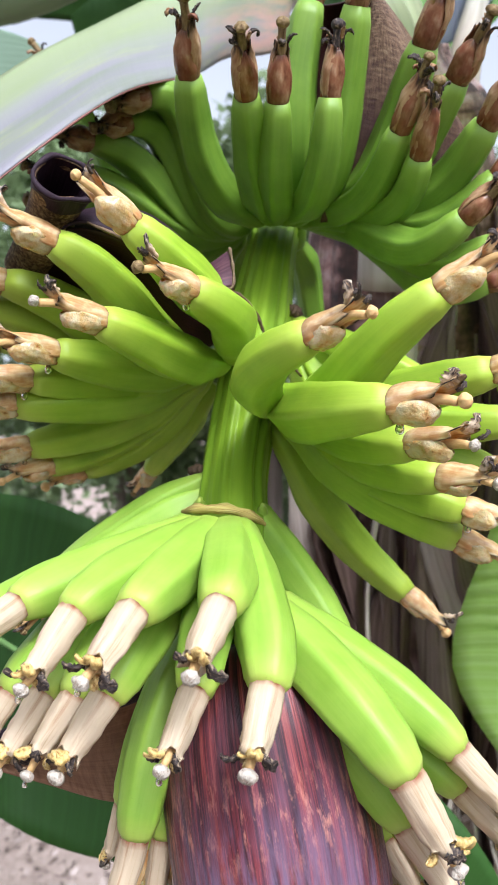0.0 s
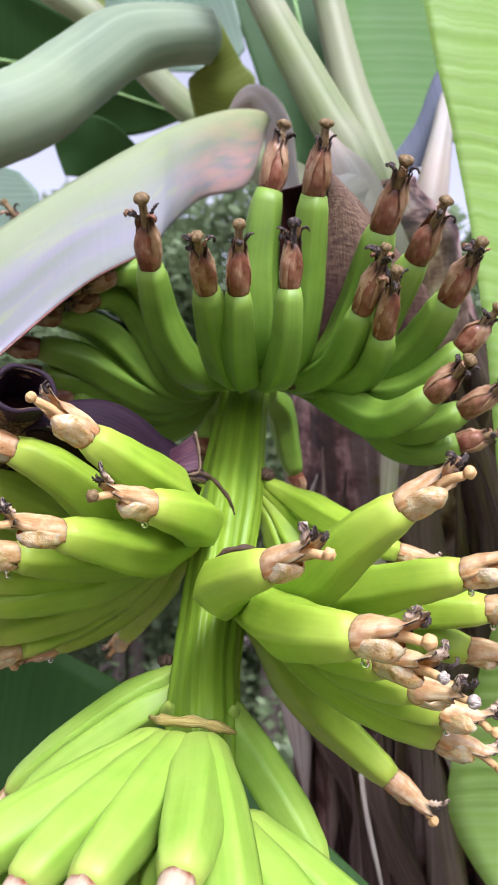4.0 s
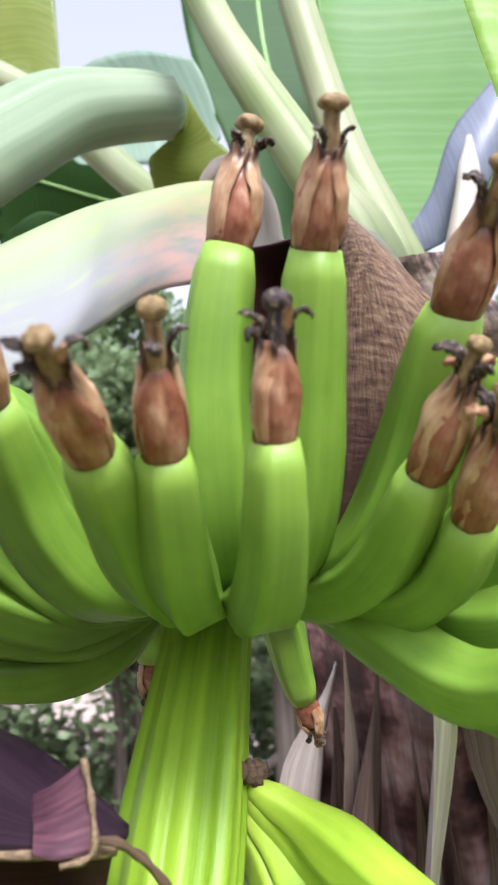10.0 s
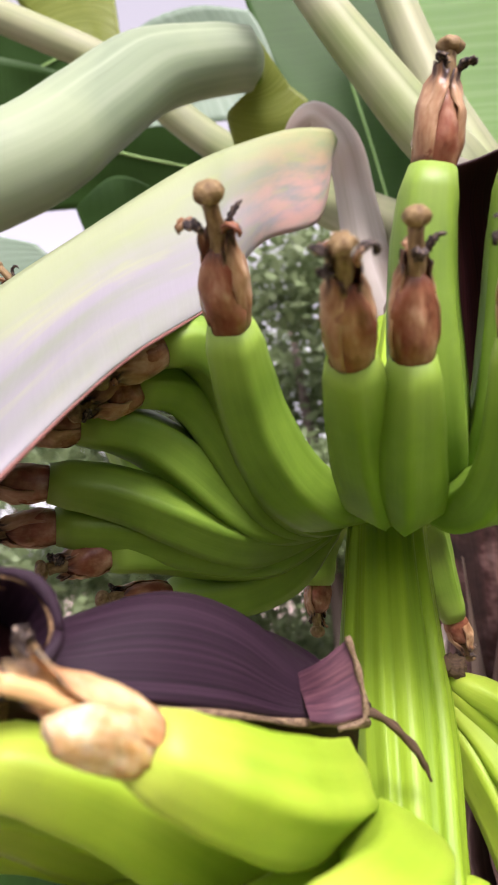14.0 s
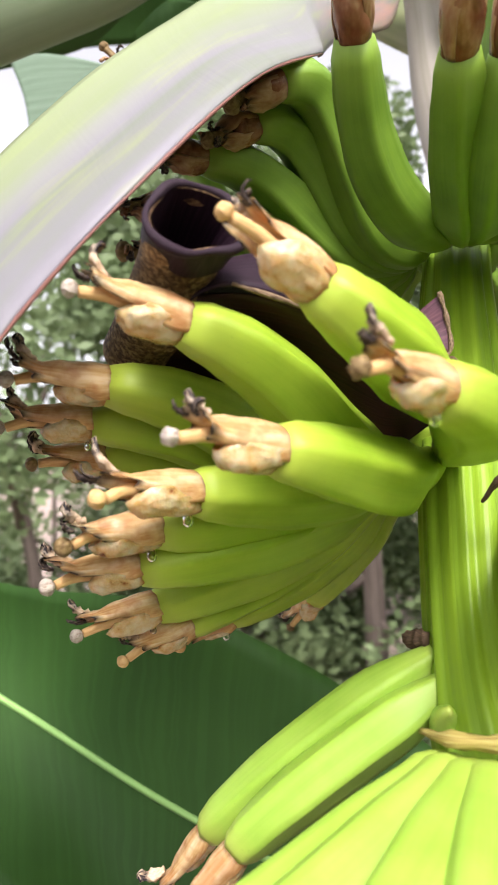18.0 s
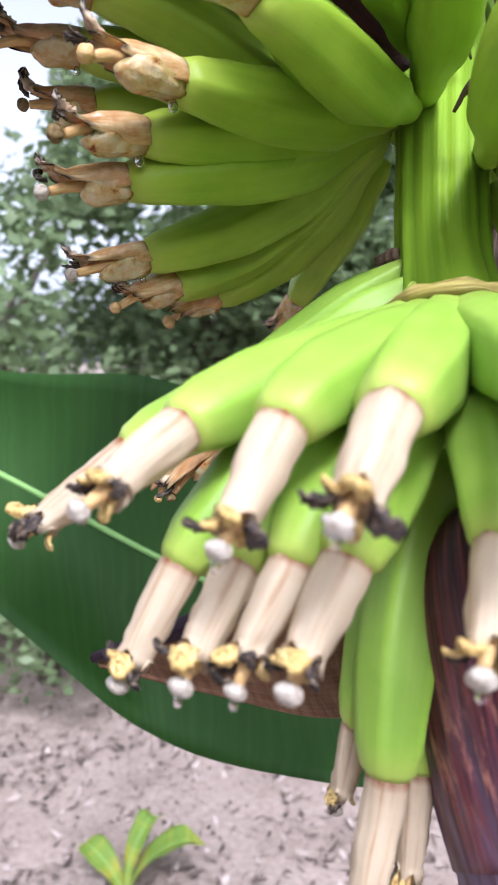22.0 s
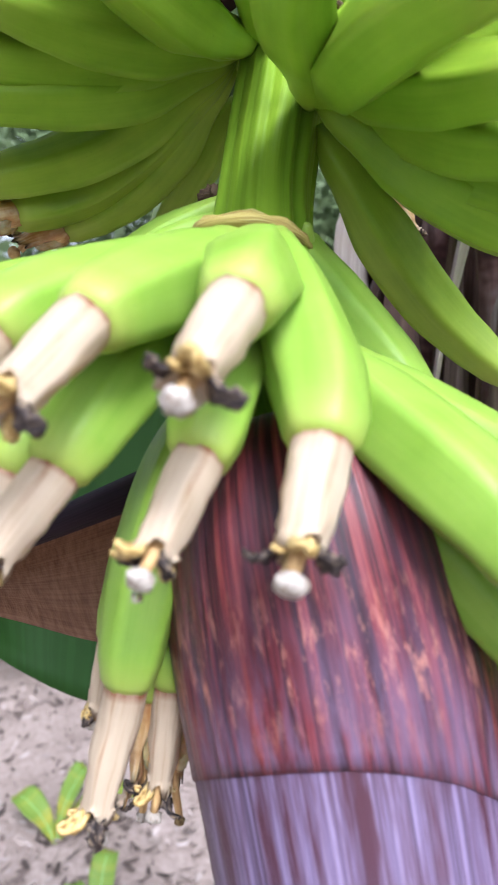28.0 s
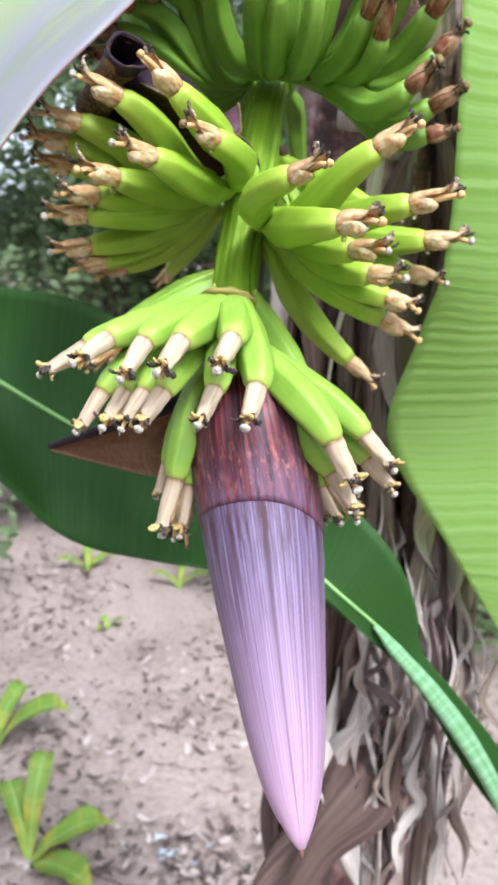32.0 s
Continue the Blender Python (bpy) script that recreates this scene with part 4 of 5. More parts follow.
pink_sheath = fibrous("pink_sheath", [(0.25, (0.22, 0.21, 0.16)), (0.5, (0.35, 0.32, 0.27)), (0.8, (0.44, 0.41, 0.37))], 12, 0.8, 0.4, 0.3, 0.002, (7, (0.36, 0.25, 0.2)))
bract_brown, nt, b = material("bract_brown", 0.7, 0.3)
f = noise_tex(nt, coords(nt, (6, 46, 1)), 1.0, 3, 0.6)
g = noise_tex(nt, coords(nt, (70, 5, 1)), 1.0, 2, 0.6)
nt.links.new(mix(nt, 0.35, ramp(nt, f, [(0.3, (0.13, 0.055, 0.028)), (0.5, (0.21, 0.1, 0.05)), (0.75, (0.29, 0.155, 0.085))]), ramp(nt, g, [(0.35, (0.12, 0.05, 0.028)), (0.65, (0.29, 0.15, 0.08))])), b.inputs["Base Color"])
bump(nt, b, f, 0.8, 0.002)

bract_husk, nt, b = material("bract_husk", 0.6, 0.3)
f = noise_tex(nt, coords(nt, (9, 62, 1)), 1.0, 3, 0.6)
g = noise_tex(nt, coords(nt, (60, 16, 1)), 1.0, 3, 0.6)
big = noise_tex(nt, coords(nt, (3, 3, 1)), 1.0, 3, 0.6)
c = mix(nt, 0.45, ramp(nt, f, [(0.36, (0.045, 0.02, 0.014)), (0.5, (0.15, 0.085, 0.052)), (0.66, (0.32, 0.22, 0.135))]), ramp(nt, g, [(0.38, (0.04, 0.018, 0.014)), (0.62, (0.24, 0.155, 0.095))]))
raw = ramp(nt, along(nt), [(0.3, (1,) * 3), (0.62, (0,) * 3)])
raw = mix(nt, 1.0, raw, ramp(nt, big, [(0.35, (0.55,) * 3), (0.55, (1,) * 3)]), "MULTIPLY")
c = mix(nt, raw, c, (0.035, 0.011, 0.01))
nt.links.new(c, b.inputs["Base Color"])
bump(nt, b, mix(nt, 0.5, f, g), 0.7, 0.002)
dry_rim = fibrous("dry_rim", [(0.3, (0.05, 0.03, 0.02)), (0.6, (0.22, 0.15, 0.09)), (0.8, (0.36, 0.27, 0.17))], 6, 30, 0.75, 0.6)
curl_brown, nt, b = material("curl_brown", 0.7, 0.25)
f = noise_tex(nt, coords(nt, (1, 1, 1), False), 420.0, 2)
g = noise_tex(nt, coords(nt, (1, 1, 1), False), 60.0, 3)
nt.links.new(mix(nt, 0.35, ramp(nt, f, [(0.4, (0.05, 0.026, 0.016)), (0.52, (0.17, 0.1, 0.05)), (0.62, (0.34, 0.23, 0.11))]), ramp(nt, g, [(0.35, (0.05, 0.025, 0.015)), (0.65, (0.28, 0.18, 0.08))])), b.inputs["Base Color"])
bump(nt, b, f, 0.6, 0.0015)

# ---- bracts that have folded back from the clusters ----
bract_a = thing("bract", "brown ribbed dried bract folded up behind the bananas", "bract", (0.05, 0.665, 1.66))
leaf(bract_a, "", [
    ((0.062, 0.640, 1.630), (0.115, 0.650, 1.628), (0.150, 0.700, 1.620)),
    ((0.074, 0.614, 1.678), (0.125, 0.627, 1.672), (0.178, 0.687, 1.655)),
    ((0.081, 0.602, 1.718), (0.130, 0.612, 1.712), (0.198, 0.668, 1.708)),
    ((0.092, 0.592, 1.759), (0.118, 0.592, 1.756), (0.162, 0.632, 1.746)),
    ((0.0955, 0.584, 1.782), (0.108, 0.582, 1.782), (0.131, 0.604, 1.774)),
    ((0.0965, 0.579, 1.795), (0.0985, 0.579, 1.797), (0.104, 0.584, 1.794)),
], bract_husk, None, fold=-0.1, rows=110, thick=0.002, name="outer_face", wave=0.0)
leaf(bract_a, "dark maroon inner face", [
    ((0.052, 0.622, 1.684), (0.085, 0.664, 1.684), (0.15, 0.70, 1.66)),
    ((0.054, 0.601, 1.738), (0.085, 0.645, 1.738), (0.13, 0.65, 1.72)),
    ((0.056, 0.585, 1.775), (0.078, 0.618, 1.778), (0.105, 0.602, 1.770)),
    ((0.058, 0.581, 1.784), (0.078, 0.590, 1.792), (0.097, 0.580, 1.796)),
], bract_inner, None, thick=0.001, name="inner_face", wave=0.0)
bract_b = thing("bract", "dark purple bract curled back over the bananas", "bract", (-0.012, 0.6, 1.555))
leaf(bract_b, "", [
    ((-0.008, 0.606, 1.556), (-0.008, 0.600, 1.553), (-0.010, 0.592, 1.553)),
    ((-0.034, 0.600, 1.582), (-0.036, 0.580, 1.578), (-0.042, 0.566, 1.562)),
    ((-0.060, 0.605, 1.595), (-0.059, 0.566, 1.602), (-0.061, 0.535, 1.573)),
    ((-0.088, 0.610, 1.602), (-0.084, 0.550, 1.613), (-0.086, 0.511, 1.583)),
    ((-0.122, 0.615, 1.598), (-0.118, 0.535, 1.608), (-0.114, 0.500, 1.590)),
    ((-0.155, 0.610, 1.590), (-0.150, 0.555, 1.600), (-0.142, 0.515, 1.584)),
], bract_purple, None, fold=0.16, thick=0.0018, name="outer_face", wave=0.0)
leaf(bract_b, "dark maroon inner face", [
    ((-0.014, 0.604, 1.548), (-0.016, 0.602, 1.538), (-0.018, 0.600, 1.526)),
    ((-0.042, 0.568, 1.563), (-0.044, 0.588, 1.535), (-0.046, 0.600, 1.515)),
    ((-0.086, 0.514, 1.583), (-0.088, 0.550, 1.560), (-0.09, 0.585, 1.535)),
    ((-0.125, 0.508, 1.590), (-0.130, 0.550, 1.572), (-0.133, 0.585, 1.548)),
    ((-0.152, 0.520, 1.585), (-0.155, 0.550, 1.570), (-0.16, 0.58, 1.55)),
], bract_inner, None, thick=0.001, name="inner_face", wave=0.0)
part("rim", tube("rim", spline([(-0.010, 0.591, 1.552), (-0.026, 0.578, 1.556), (-0.042, 0.565, 1.561), (-0.061, 0.534, 1.572), (-0.086, 0.510, 1.582), (-0.110, 0.499, 1.591)], 40), lambda u: 0.002 * (1.0 + 0.25 * math.sin(23 * u)) * lerp(1, 0.5, u), 8), dry_rim, bract_b, "ragged dry brown rim")
bract_rose = fibrous("bract_rose", [(0.3, (0.04, 0.016, 0.026)), (0.5, (0.085, 0.036, 0.05)), (0.75, (0.16, 0.07, 0.08))], 16, 1, 0.5, 0.3)
leaf(bract_b, "dusty rose end turned up", [
    ((-0.037, 0.578, 1.576), (-0.035, 0.573, 1.568), (-0.032, 0.566, 1.560)),
    ((-0.027, 0.570, 1.581), (-0.025, 0.567, 1.571), (-0.023, 0.563, 1.559)),
    ((-0.015, 0.566, 1.589), (-0.013, 0.565, 1.576), (-0.013, 0.565, 1.560)),
], bract_rose, None, thick=0.001, name="turned_end", wave=0.0, ragged=0.01)
part("rim", tube("rim", spline([(-0.015, 0.565, 1.590), (-0.0125, 0.5645, 1.576), (-0.0125, 0.564, 1.560), (-0.023, 0.562, 1.557)], 20), lambda u: 0.0012 * (1 + 0.3 * math.sin(25 * u)), 8), dry_rim, bract_b, "ragged dry brown rim")
curl_line = spline([(-0.120, 0.480, 1.6135), (-0.128, 0.494, 1.6085), (-0.142, 0.522, 1.598), (-0.160, 0.556, 1.584), (-0.170, 0.572, 1.575)], 18)
mouth = lambda a: 1 + 0.13 * math.cos(2 * a + 0.6) + 0.05 * math.sin(3 * a + 1) + 0.03 * math.sin(5 * a)
curl = part("curled_end", tube("curled_end", curl_line, lambda u: steps([(0, 0.0182), (0.12, 0.0172), (0.35, 0.0165), (1, 0.0195)], u), 36, lambda u, a: lerp(mouth(a), 1 + 0.04 * math.sin(2 * a + 1), smooth(2 * u)), caps=False), curl_brown, bract_b, "rolled brown speckled end with a purple rim")
curl.modifiers.new("thick", "SOLIDIFY").thickness = 0.002
rim = tube_rows(curl_line[:3], lambda u: 0.0182, 36, lambda u, a: mouth(a))[0]
part("rim", tube("rim", rim + [rim[0]], lambda u: 0.0019 + 0.0005 * math.sin(23 * u), 8), bract_purple, curl)
band = tube_rows(curl_line[:5], lambda u: lerp(0.0189, 0.0176, u), 36, lambda u, a: lerp(mouth(a), 1 + 0.06 * math.sin(2 * a + 1) + 0.03 * math.sin(5 * a), u))
part("band", grid_mesh("band", band, around=True), bract_purple, curl, "dark purple band at the rolled end")
lining = tube_rows(curl_line[:9], lambda u: lerp(0.0156, 0.0125, u), 36, lambda u, a: lerp(mouth(a), 1, u))
part("lining", grid_mesh("lining", lining, around=True), bract_purple, curl, "dark purple lining")
part("inside", tube("inside", curl_line[7:], lambda u: lerp(0.0128, 0.015, u), 20), bract_inner, curl)
bract_d = thing("bract", "boat-shaped purple bract with a brown inside below the young bananas", "bract", (-0.02, 0.53, 1.25))
leaf(bract_d, "", [
    ((-0.010, 0.52, 1.295), (-0.015, 0.545, 1.25), (-0.02, 0.52, 1.195)),
    ((-0.090, 0.50, 1.268), (-0.10, 0.53, 1.230), (-0.085, 0.505, 1.190)),
    ((-0.160, 0.515, 1.238), (-0.165, 0.54, 1.215), (-0.15, 0.52, 1.197)),
    ((-0.217, 0.534, 1.215), (-0.217, 0.537, 1.212), (-0.215, 0.534, 1.208)),
], bract_brown, None, thick=0.002, name="outer_face", wave=0.0)
part("rim", tube("rim", spline([(-0.010, 0.518, 1.296), (-0.090, 0.497, 1.268), (-0.160, 0.513, 1.238), (-0.217, 0.533, 1.214)], 20), lambda u: lerp(0.011, 0.003, u), 10), bract_purple, bract_d, "purple rolled rim")

# ---- the banana plant ----
dry_dark = fibrous("dry_dark", [(0.25, (0.035, 0.022, 0.018)), (0.5, (0.1, 0.062, 0.05)), (0.8, (0.2, 0.14, 0.11))], 16, 1.5, 0.75, 0.6, 0.003)
trunk_skin, nt, b = material("trunk_skin", 0.6, 0.3)
patch = noise_tex(nt, coords(nt, (9, 22, 1)), 1.0, 4, 0.65)
streak = noise_tex(nt, coords(nt, (30, 5, 1)), 1.0, 4, 0.65)
c = ramp(nt, patch, [(0.36, (0.025, 0.014, 0.014)), (0.44, (0.12, 0.055, 0.05)), (0.52, (0.36, 0.21, 0.19)), (0.6, (0.5, 0.36, 0.34)), (0.7, (0.33, 0.28, 0.08))])
c = mix(nt, ramp(nt, streak, [(0.4, (0.75,) * 3), (0.56, (0,) * 3)]), c, (0.045, 0.026, 0.022))
nt.links.new(c, b.inputs["Base Color"])
bump(nt, b, streak, 0.8, 0.006)
plant = thing("banana_plant", "tall banana plant with broad leaves and dry brown sheaths", "banana plant", (0.35, 1.5, -2.05))
part("trunk", tube("trunk", spline([(0.36, 1.5, -2.15), (0.35, 1.45, -0.5), (0.31, 1.32, 0.8), (0.27, 1.2, 1.5), (0.23, 1.08, 1.85), (0.215, 1.03, 1.98)], 60), lambda u: steps([(0, 0.2), (0.6, 0.17), (0.85, 0.12), (1, 0.06)], u), 40, lambda u, a: 1 + 0.05 * math.sin(5 * a + 9 * u) + 0.03 * math.sin(11 * a + 4 * u)), trunk_skin, plant, "mottled pink and brown trunk wrapped in dry sheaths")
leaf_stalk(plant, "thick pale green leaf stalk", [(0.235, 1.0, 1.80), (0.198, 1.03, 1.998), (0.157, 1.05, 2.094), (0.075, 1.08, 2.286), (0.033, 1.1, 2.406), (-0.1, 1.15, 2.8)], [(0, 0.045), (0.35, 0.034), (0.7, 0.025), (1, 0.022)], petiole_skin)
leaf_stalk(plant, "pale green leaf stalk", [(0.255, 1.06, 1.85), (0.235, 1.08, 2.016), (0.203, 1.12, 2.173), (0.163, 1.15, 2.436), (0.12, 1.2, 2.8)], [(0, 0.05), (0.35, 0.034), (0.7, 0.026), (1, 0.022)], petiole_skin)
leaf_stalk(plant, "grey-green leaf stalk", [(-0.9, 1.45, 2.95), (-0.423, 1.4, 2.604), (-0.244, 1.4, 2.479), (-0.092, 1.4, 2.316), (0.05, 1.3, 2.15), (0.2, 1.12, 1.95)], [(0, 0.03), (0.6, 0.03), (1, 0.04)], petiole_skin)
leaf_stalk(plant, "whitish pink leaf sheath", [(0.372, 1.15, 2.20), (0.345, 1.11, 2.10), (0.30, 1.06, 1.93), (0.275, 1.03, 1.8), (0.26, 1.05, 1.6)], [(0, 0.006), (0.2, 0.016), (0.55, 0.032), (1, 0.06)], pink_sheath)
leaf_stalk(plant, "whitish pink leaf sheath", [(0.15, 1.02, 2.05), (0.185, 0.97, 1.93), (0.20, 0.96, 1.82), (0.21, 1.02, 1.65)], [(0, 0.008), (0.3, 0.035), (0.7, 0.055), (1, 0.06)], pink_sheath)
leaf_stalk(plant, "whitish leaf sheath joining the fruit stalk", [(0.19, 0.99, 1.93), (0.13, 0.92, 1.88), (0.085, 0.865, 1.805)], [(0, 0.05), (0.5, 0.035), (1, 0.025)], pink_sheath)
leaf(plant, "broad bright green leaf hanging upright with ribbed veins", [
    ((0.18, 0.74, 2.3), (0.28, 0.76, 2.3), (0.40, 0.82, 2.3)),
    ((0.221, 0.72, 2.006), (0.315, 0.74, 2.0), (0.45, 0.80, 2.0)),
    ((0.248, 0.72, 1.84), (0.345, 0.75, 1.83), (0.50, 0.82, 1.8)),
    ((0.264, 0.72, 1.66), (0.38, 0.76, 1.65), (0.55, 0.85, 1.6)),
    ((0.283, 0.77, 1.447), (0.41, 0.80, 1.44), (0.60, 0.88, 1.4)),
    ((0.273, 0.84, 1.321), (0.43, 0.83, 1.32), (0.61, 0.89, 1.3)),
    ((0.253, 0.90, 1.15), (0.45, 0.87, 1.17), (0.62, 0.9, 1.15)),
    ((0.36, 0.88, 0.98), (0.48, 0.88, 0.98), (0.62, 0.9, 0.98)),
    ((0.50, 0.9, 0.78), (0.52, 0.9, 0.77), (0.56, 0.9, 0.78)),
], leaf_bright, rib_bright, 0.009, wave=0.0007)
leaf(plant, "pale lilac-white drooping leaf with a reddish edge", [
    ((0.075, 1.110, 2.119), (0.067, 1.100, 2.093), (0.059, 1.090, 2.066)),
    ((0.062, 1.090, 2.121), (0.048, 1.070, 2.054), (0.034, 1.050, 1.988)),
    ((0.013, 1.050, 2.102), (-0.007, 1.000, 2.015), (-0.027, 0.950, 1.929)),
    ((-0.052, 0.970, 2.042), (-0.053, 0.895, 1.944), (-0.055, 0.820, 1.847)),
    ((-0.09, 0.88, 1.975), (-0.075, 0.80, 1.87), (-0.060, 0.66, 1.765)),
    ((-0.16, 0.80, 1.89), (-0.13, 0.70, 1.80), (-0.095, 0.56, 1.706)),
    ((-0.22, 0.68, 1.78), (-0.18, 0.60, 1.71), (-0.14, 0.49, 1.637)),
    ((-0.30, 0.60, 1.66), (-0.25, 0.54, 1.62), (-0.196, 0.46, 1.571)),
    ((-0.40, 0.50, 1.48), (-0.33, 0.46, 1.47), (-0.26, 0.42, 1.47)),
], leaf_pale, None, fold=-0.04, thick=0.002, wave=0.0)
part("leaf_edge", tube("leaf_edge", spline([(0.034, 1.050, 1.988), (-0.027, 0.950, 1.929), (-0.055, 0.820, 1.847), (-0.060, 0.66, 1.765), (-0.095, 0.56, 1.706), (-0.14, 0.49, 1.637), (-0.196, 0.46, 1.571), (-0.26, 0.42, 1.47)], 40), lambda u: 0.0008 + 0.0002 * math.sin(40 * u), 8), edge_red, plant, "thin reddish leaf edge")
leaf_stalk(plant, "pale grey bend of a leaf stalk", [(0.012, 1.17, 2.145), (0.035, 1.15, 2.168), (0.06, 1.145, 2.172), (0.088, 1.15, 2.13), (0.096, 1.16, 2.05), (0.10, 1.13, 1.92), (0.12, 1.06, 1.75)], [(0, 0.012), (0.3, 0.022), (0.6, 0.026), (1, 0.04)], pink_sheath)
leaf_stalk(plant, "grey-green leaf folded round its midrib", [(-0.75, 0.75, 1.75), (-0.45, 0.87, 1.95), (-0.28, 0.97, 2.06), (-0.215, 1.05, 2.16), (-0.155, 1.13, 2.26), (-0.07, 1.19, 2.31), (0.0, 1.21, 2.315)], [(0, 0.06), (0.6, 0.056), (0.85, 0.048), (0.965, 0.043), (1, 0.018)], leaf_fold, 0.9, "leaf")
leaf(plant, "olive underside of a bent leaf", [
    ((-0.002, 1.22, 2.359), (0.005, 1.22, 2.33), (0.0, 1.22, 2.29)),
    ((0.035, 1.25, 2.30), (0.0, 1.25, 2.28), (-0.045, 1.25, 2.28)),
    ((0.060, 1.25, 2.262), (0.01, 1.26, 2.24), (-0.06, 1.27, 2.27)),
    ((0.03, 1.27, 2.22), (-0.005, 1.28, 2.21), (-0.05, 1.3, 2.22)),
], leaf_olive, None)
leaf(plant, "light green leaf behind the stalks", [
    ((0.25, 1.5, 2.95), (0.40, 1.52, 2.95), (0.66, 1.5, 2.95)),
    ((0.25, 1.5, 2.69), (0.40, 1.52, 2.69), (0.64, 1.5, 2.68)),
    ((0.262, 1.5, 2.45), (0.40, 1.52, 2.46), (0.60, 1.5, 2.43)),
    ((0.30, 1.5, 2.29), (0.37, 1.51, 2.28), (0.50, 1.5, 2.28)),
    ((0.318, 1.5, 2.225), (0.35, 1.5, 2.215), (0.40, 1.5, 2.21)),
], leaf_back, None)
leaf(plant, "narrow grey-lilac folded leaf", [
    ((0.50, 1.22, 2.48), (0.53, 1.2, 2.42), (0.56, 1.2, 2.36)),
    ((0.43, 1.17, 2.314), (0.43, 1.15, 2.25), (0.425, 1.16, 2.19)),
    ((0.354, 1.16, 2.218), (0.36, 1.14, 2.15), (0.36, 1.15, 2.09)),
    ((0.315, 1.16, 2.13), (0.315, 1.15, 2.09), (0.318, 1.15, 2.055)),
    ((0.264, 1.16, 2.063), (0.268, 1.16, 2.055), (0.276, 1.16, 2.045)),
], leaf_lilac, None)
leaf(plant, "blue-green leaf high up", [
    ((-0.33, 1.7, 2.70), (-0.30, 1.72, 2.62), (-0.25, 1.7, 2.56)),
    ((-0.24, 1.7, 2.80), (-0.16, 1.72, 2.70), (-0.12, 1.7, 2.55)),
    ((-0.12, 1.7, 2.83), (-0.06, 1.72, 2.70), (0.0, 1.7, 2.55)),
    ((0.0, 1.7, 2.80), (0.03, 1.7, 2.72), (0.05, 1.7, 2.60)),
], leaf_grey, None)
leaf(plant, "dark olive leaf with a torn edge", [
    ((-0.55, 1.6, 2.95), (-0.40, 1.6, 2.98), (-0.28, 1.6, 2.95)),
    ((-0.45, 1.6, 2.78), (-0.34, 1.6, 2.80), (-0.27, 1.6, 2.76)),
    ((-0.36, 1.6, 2.68), (-0.31, 1.6, 2.66), (-0.265, 1.6, 2.60)),
], leaf_olive, None, ragged=0.02)
# Two leaves whose shade is painted in by the leaf_dark colour.
leaf(plant, "leaf darkened in its colour for shade", [
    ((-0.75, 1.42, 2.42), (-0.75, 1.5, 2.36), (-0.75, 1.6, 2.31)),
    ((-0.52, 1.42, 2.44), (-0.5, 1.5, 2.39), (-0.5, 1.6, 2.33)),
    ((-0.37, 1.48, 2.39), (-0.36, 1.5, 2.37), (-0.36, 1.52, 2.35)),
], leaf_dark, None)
leaf(plant, "leaf darkened in its colour for shade", [
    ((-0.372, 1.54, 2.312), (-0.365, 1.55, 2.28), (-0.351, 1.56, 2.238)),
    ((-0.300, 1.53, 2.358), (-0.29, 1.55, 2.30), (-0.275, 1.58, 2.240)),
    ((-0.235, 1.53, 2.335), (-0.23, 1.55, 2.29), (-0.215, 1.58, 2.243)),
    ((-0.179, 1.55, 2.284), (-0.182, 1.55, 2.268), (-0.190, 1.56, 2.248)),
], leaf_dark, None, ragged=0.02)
leaf(plant, "pale green leaf hanging at the side", [
    ((-0.52, 1.3, 2.16), (-0.46, 1.3, 2.16), (-0.37, 1.3, 2.13)),
    ((-0.50, 1.3, 2.08), (-0.44, 1.3, 2.08), (-0.335, 1.3, 2.08)),
    ((-0.50, 1.3, 1.95), (-0.44, 1.3, 1.95), (-0.36, 1.3, 1.99)),
], leaf_grey, None)

# Leaves overhead, seen from below; their shade is put into the dark colour.
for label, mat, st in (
    ("leaf overhead darkened in its colour for shade", leaf_dark, [(-1.3, 1.75, 2.62, 0.05), (-0.9, 1.85, 2.72, 0.17), (-0.55, 1.95, 2.73, 0.15), (-0.28, 2.0, 2.66, 0.09), (-0.12, 2.0, 2.60, 0.01)]),
    ("olive leaf overhead darkened in its colour for shade", leaf_dark, [(-1.2, 2.0, 3.05, 0.05), (-0.85, 2.05, 3.0, 0.1), (-0.6, 2.1, 3.05, 0.09), (-0.42, 2.1, 3.15, 0.01)]),
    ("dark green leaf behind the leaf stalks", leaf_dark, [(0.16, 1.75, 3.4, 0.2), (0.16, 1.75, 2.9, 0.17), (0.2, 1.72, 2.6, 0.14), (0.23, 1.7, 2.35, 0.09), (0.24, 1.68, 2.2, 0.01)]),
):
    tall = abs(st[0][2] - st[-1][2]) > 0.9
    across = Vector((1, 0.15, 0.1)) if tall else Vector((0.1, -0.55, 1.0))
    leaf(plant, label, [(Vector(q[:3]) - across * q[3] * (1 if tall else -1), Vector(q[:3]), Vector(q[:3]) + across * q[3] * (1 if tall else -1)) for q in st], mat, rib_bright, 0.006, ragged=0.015)

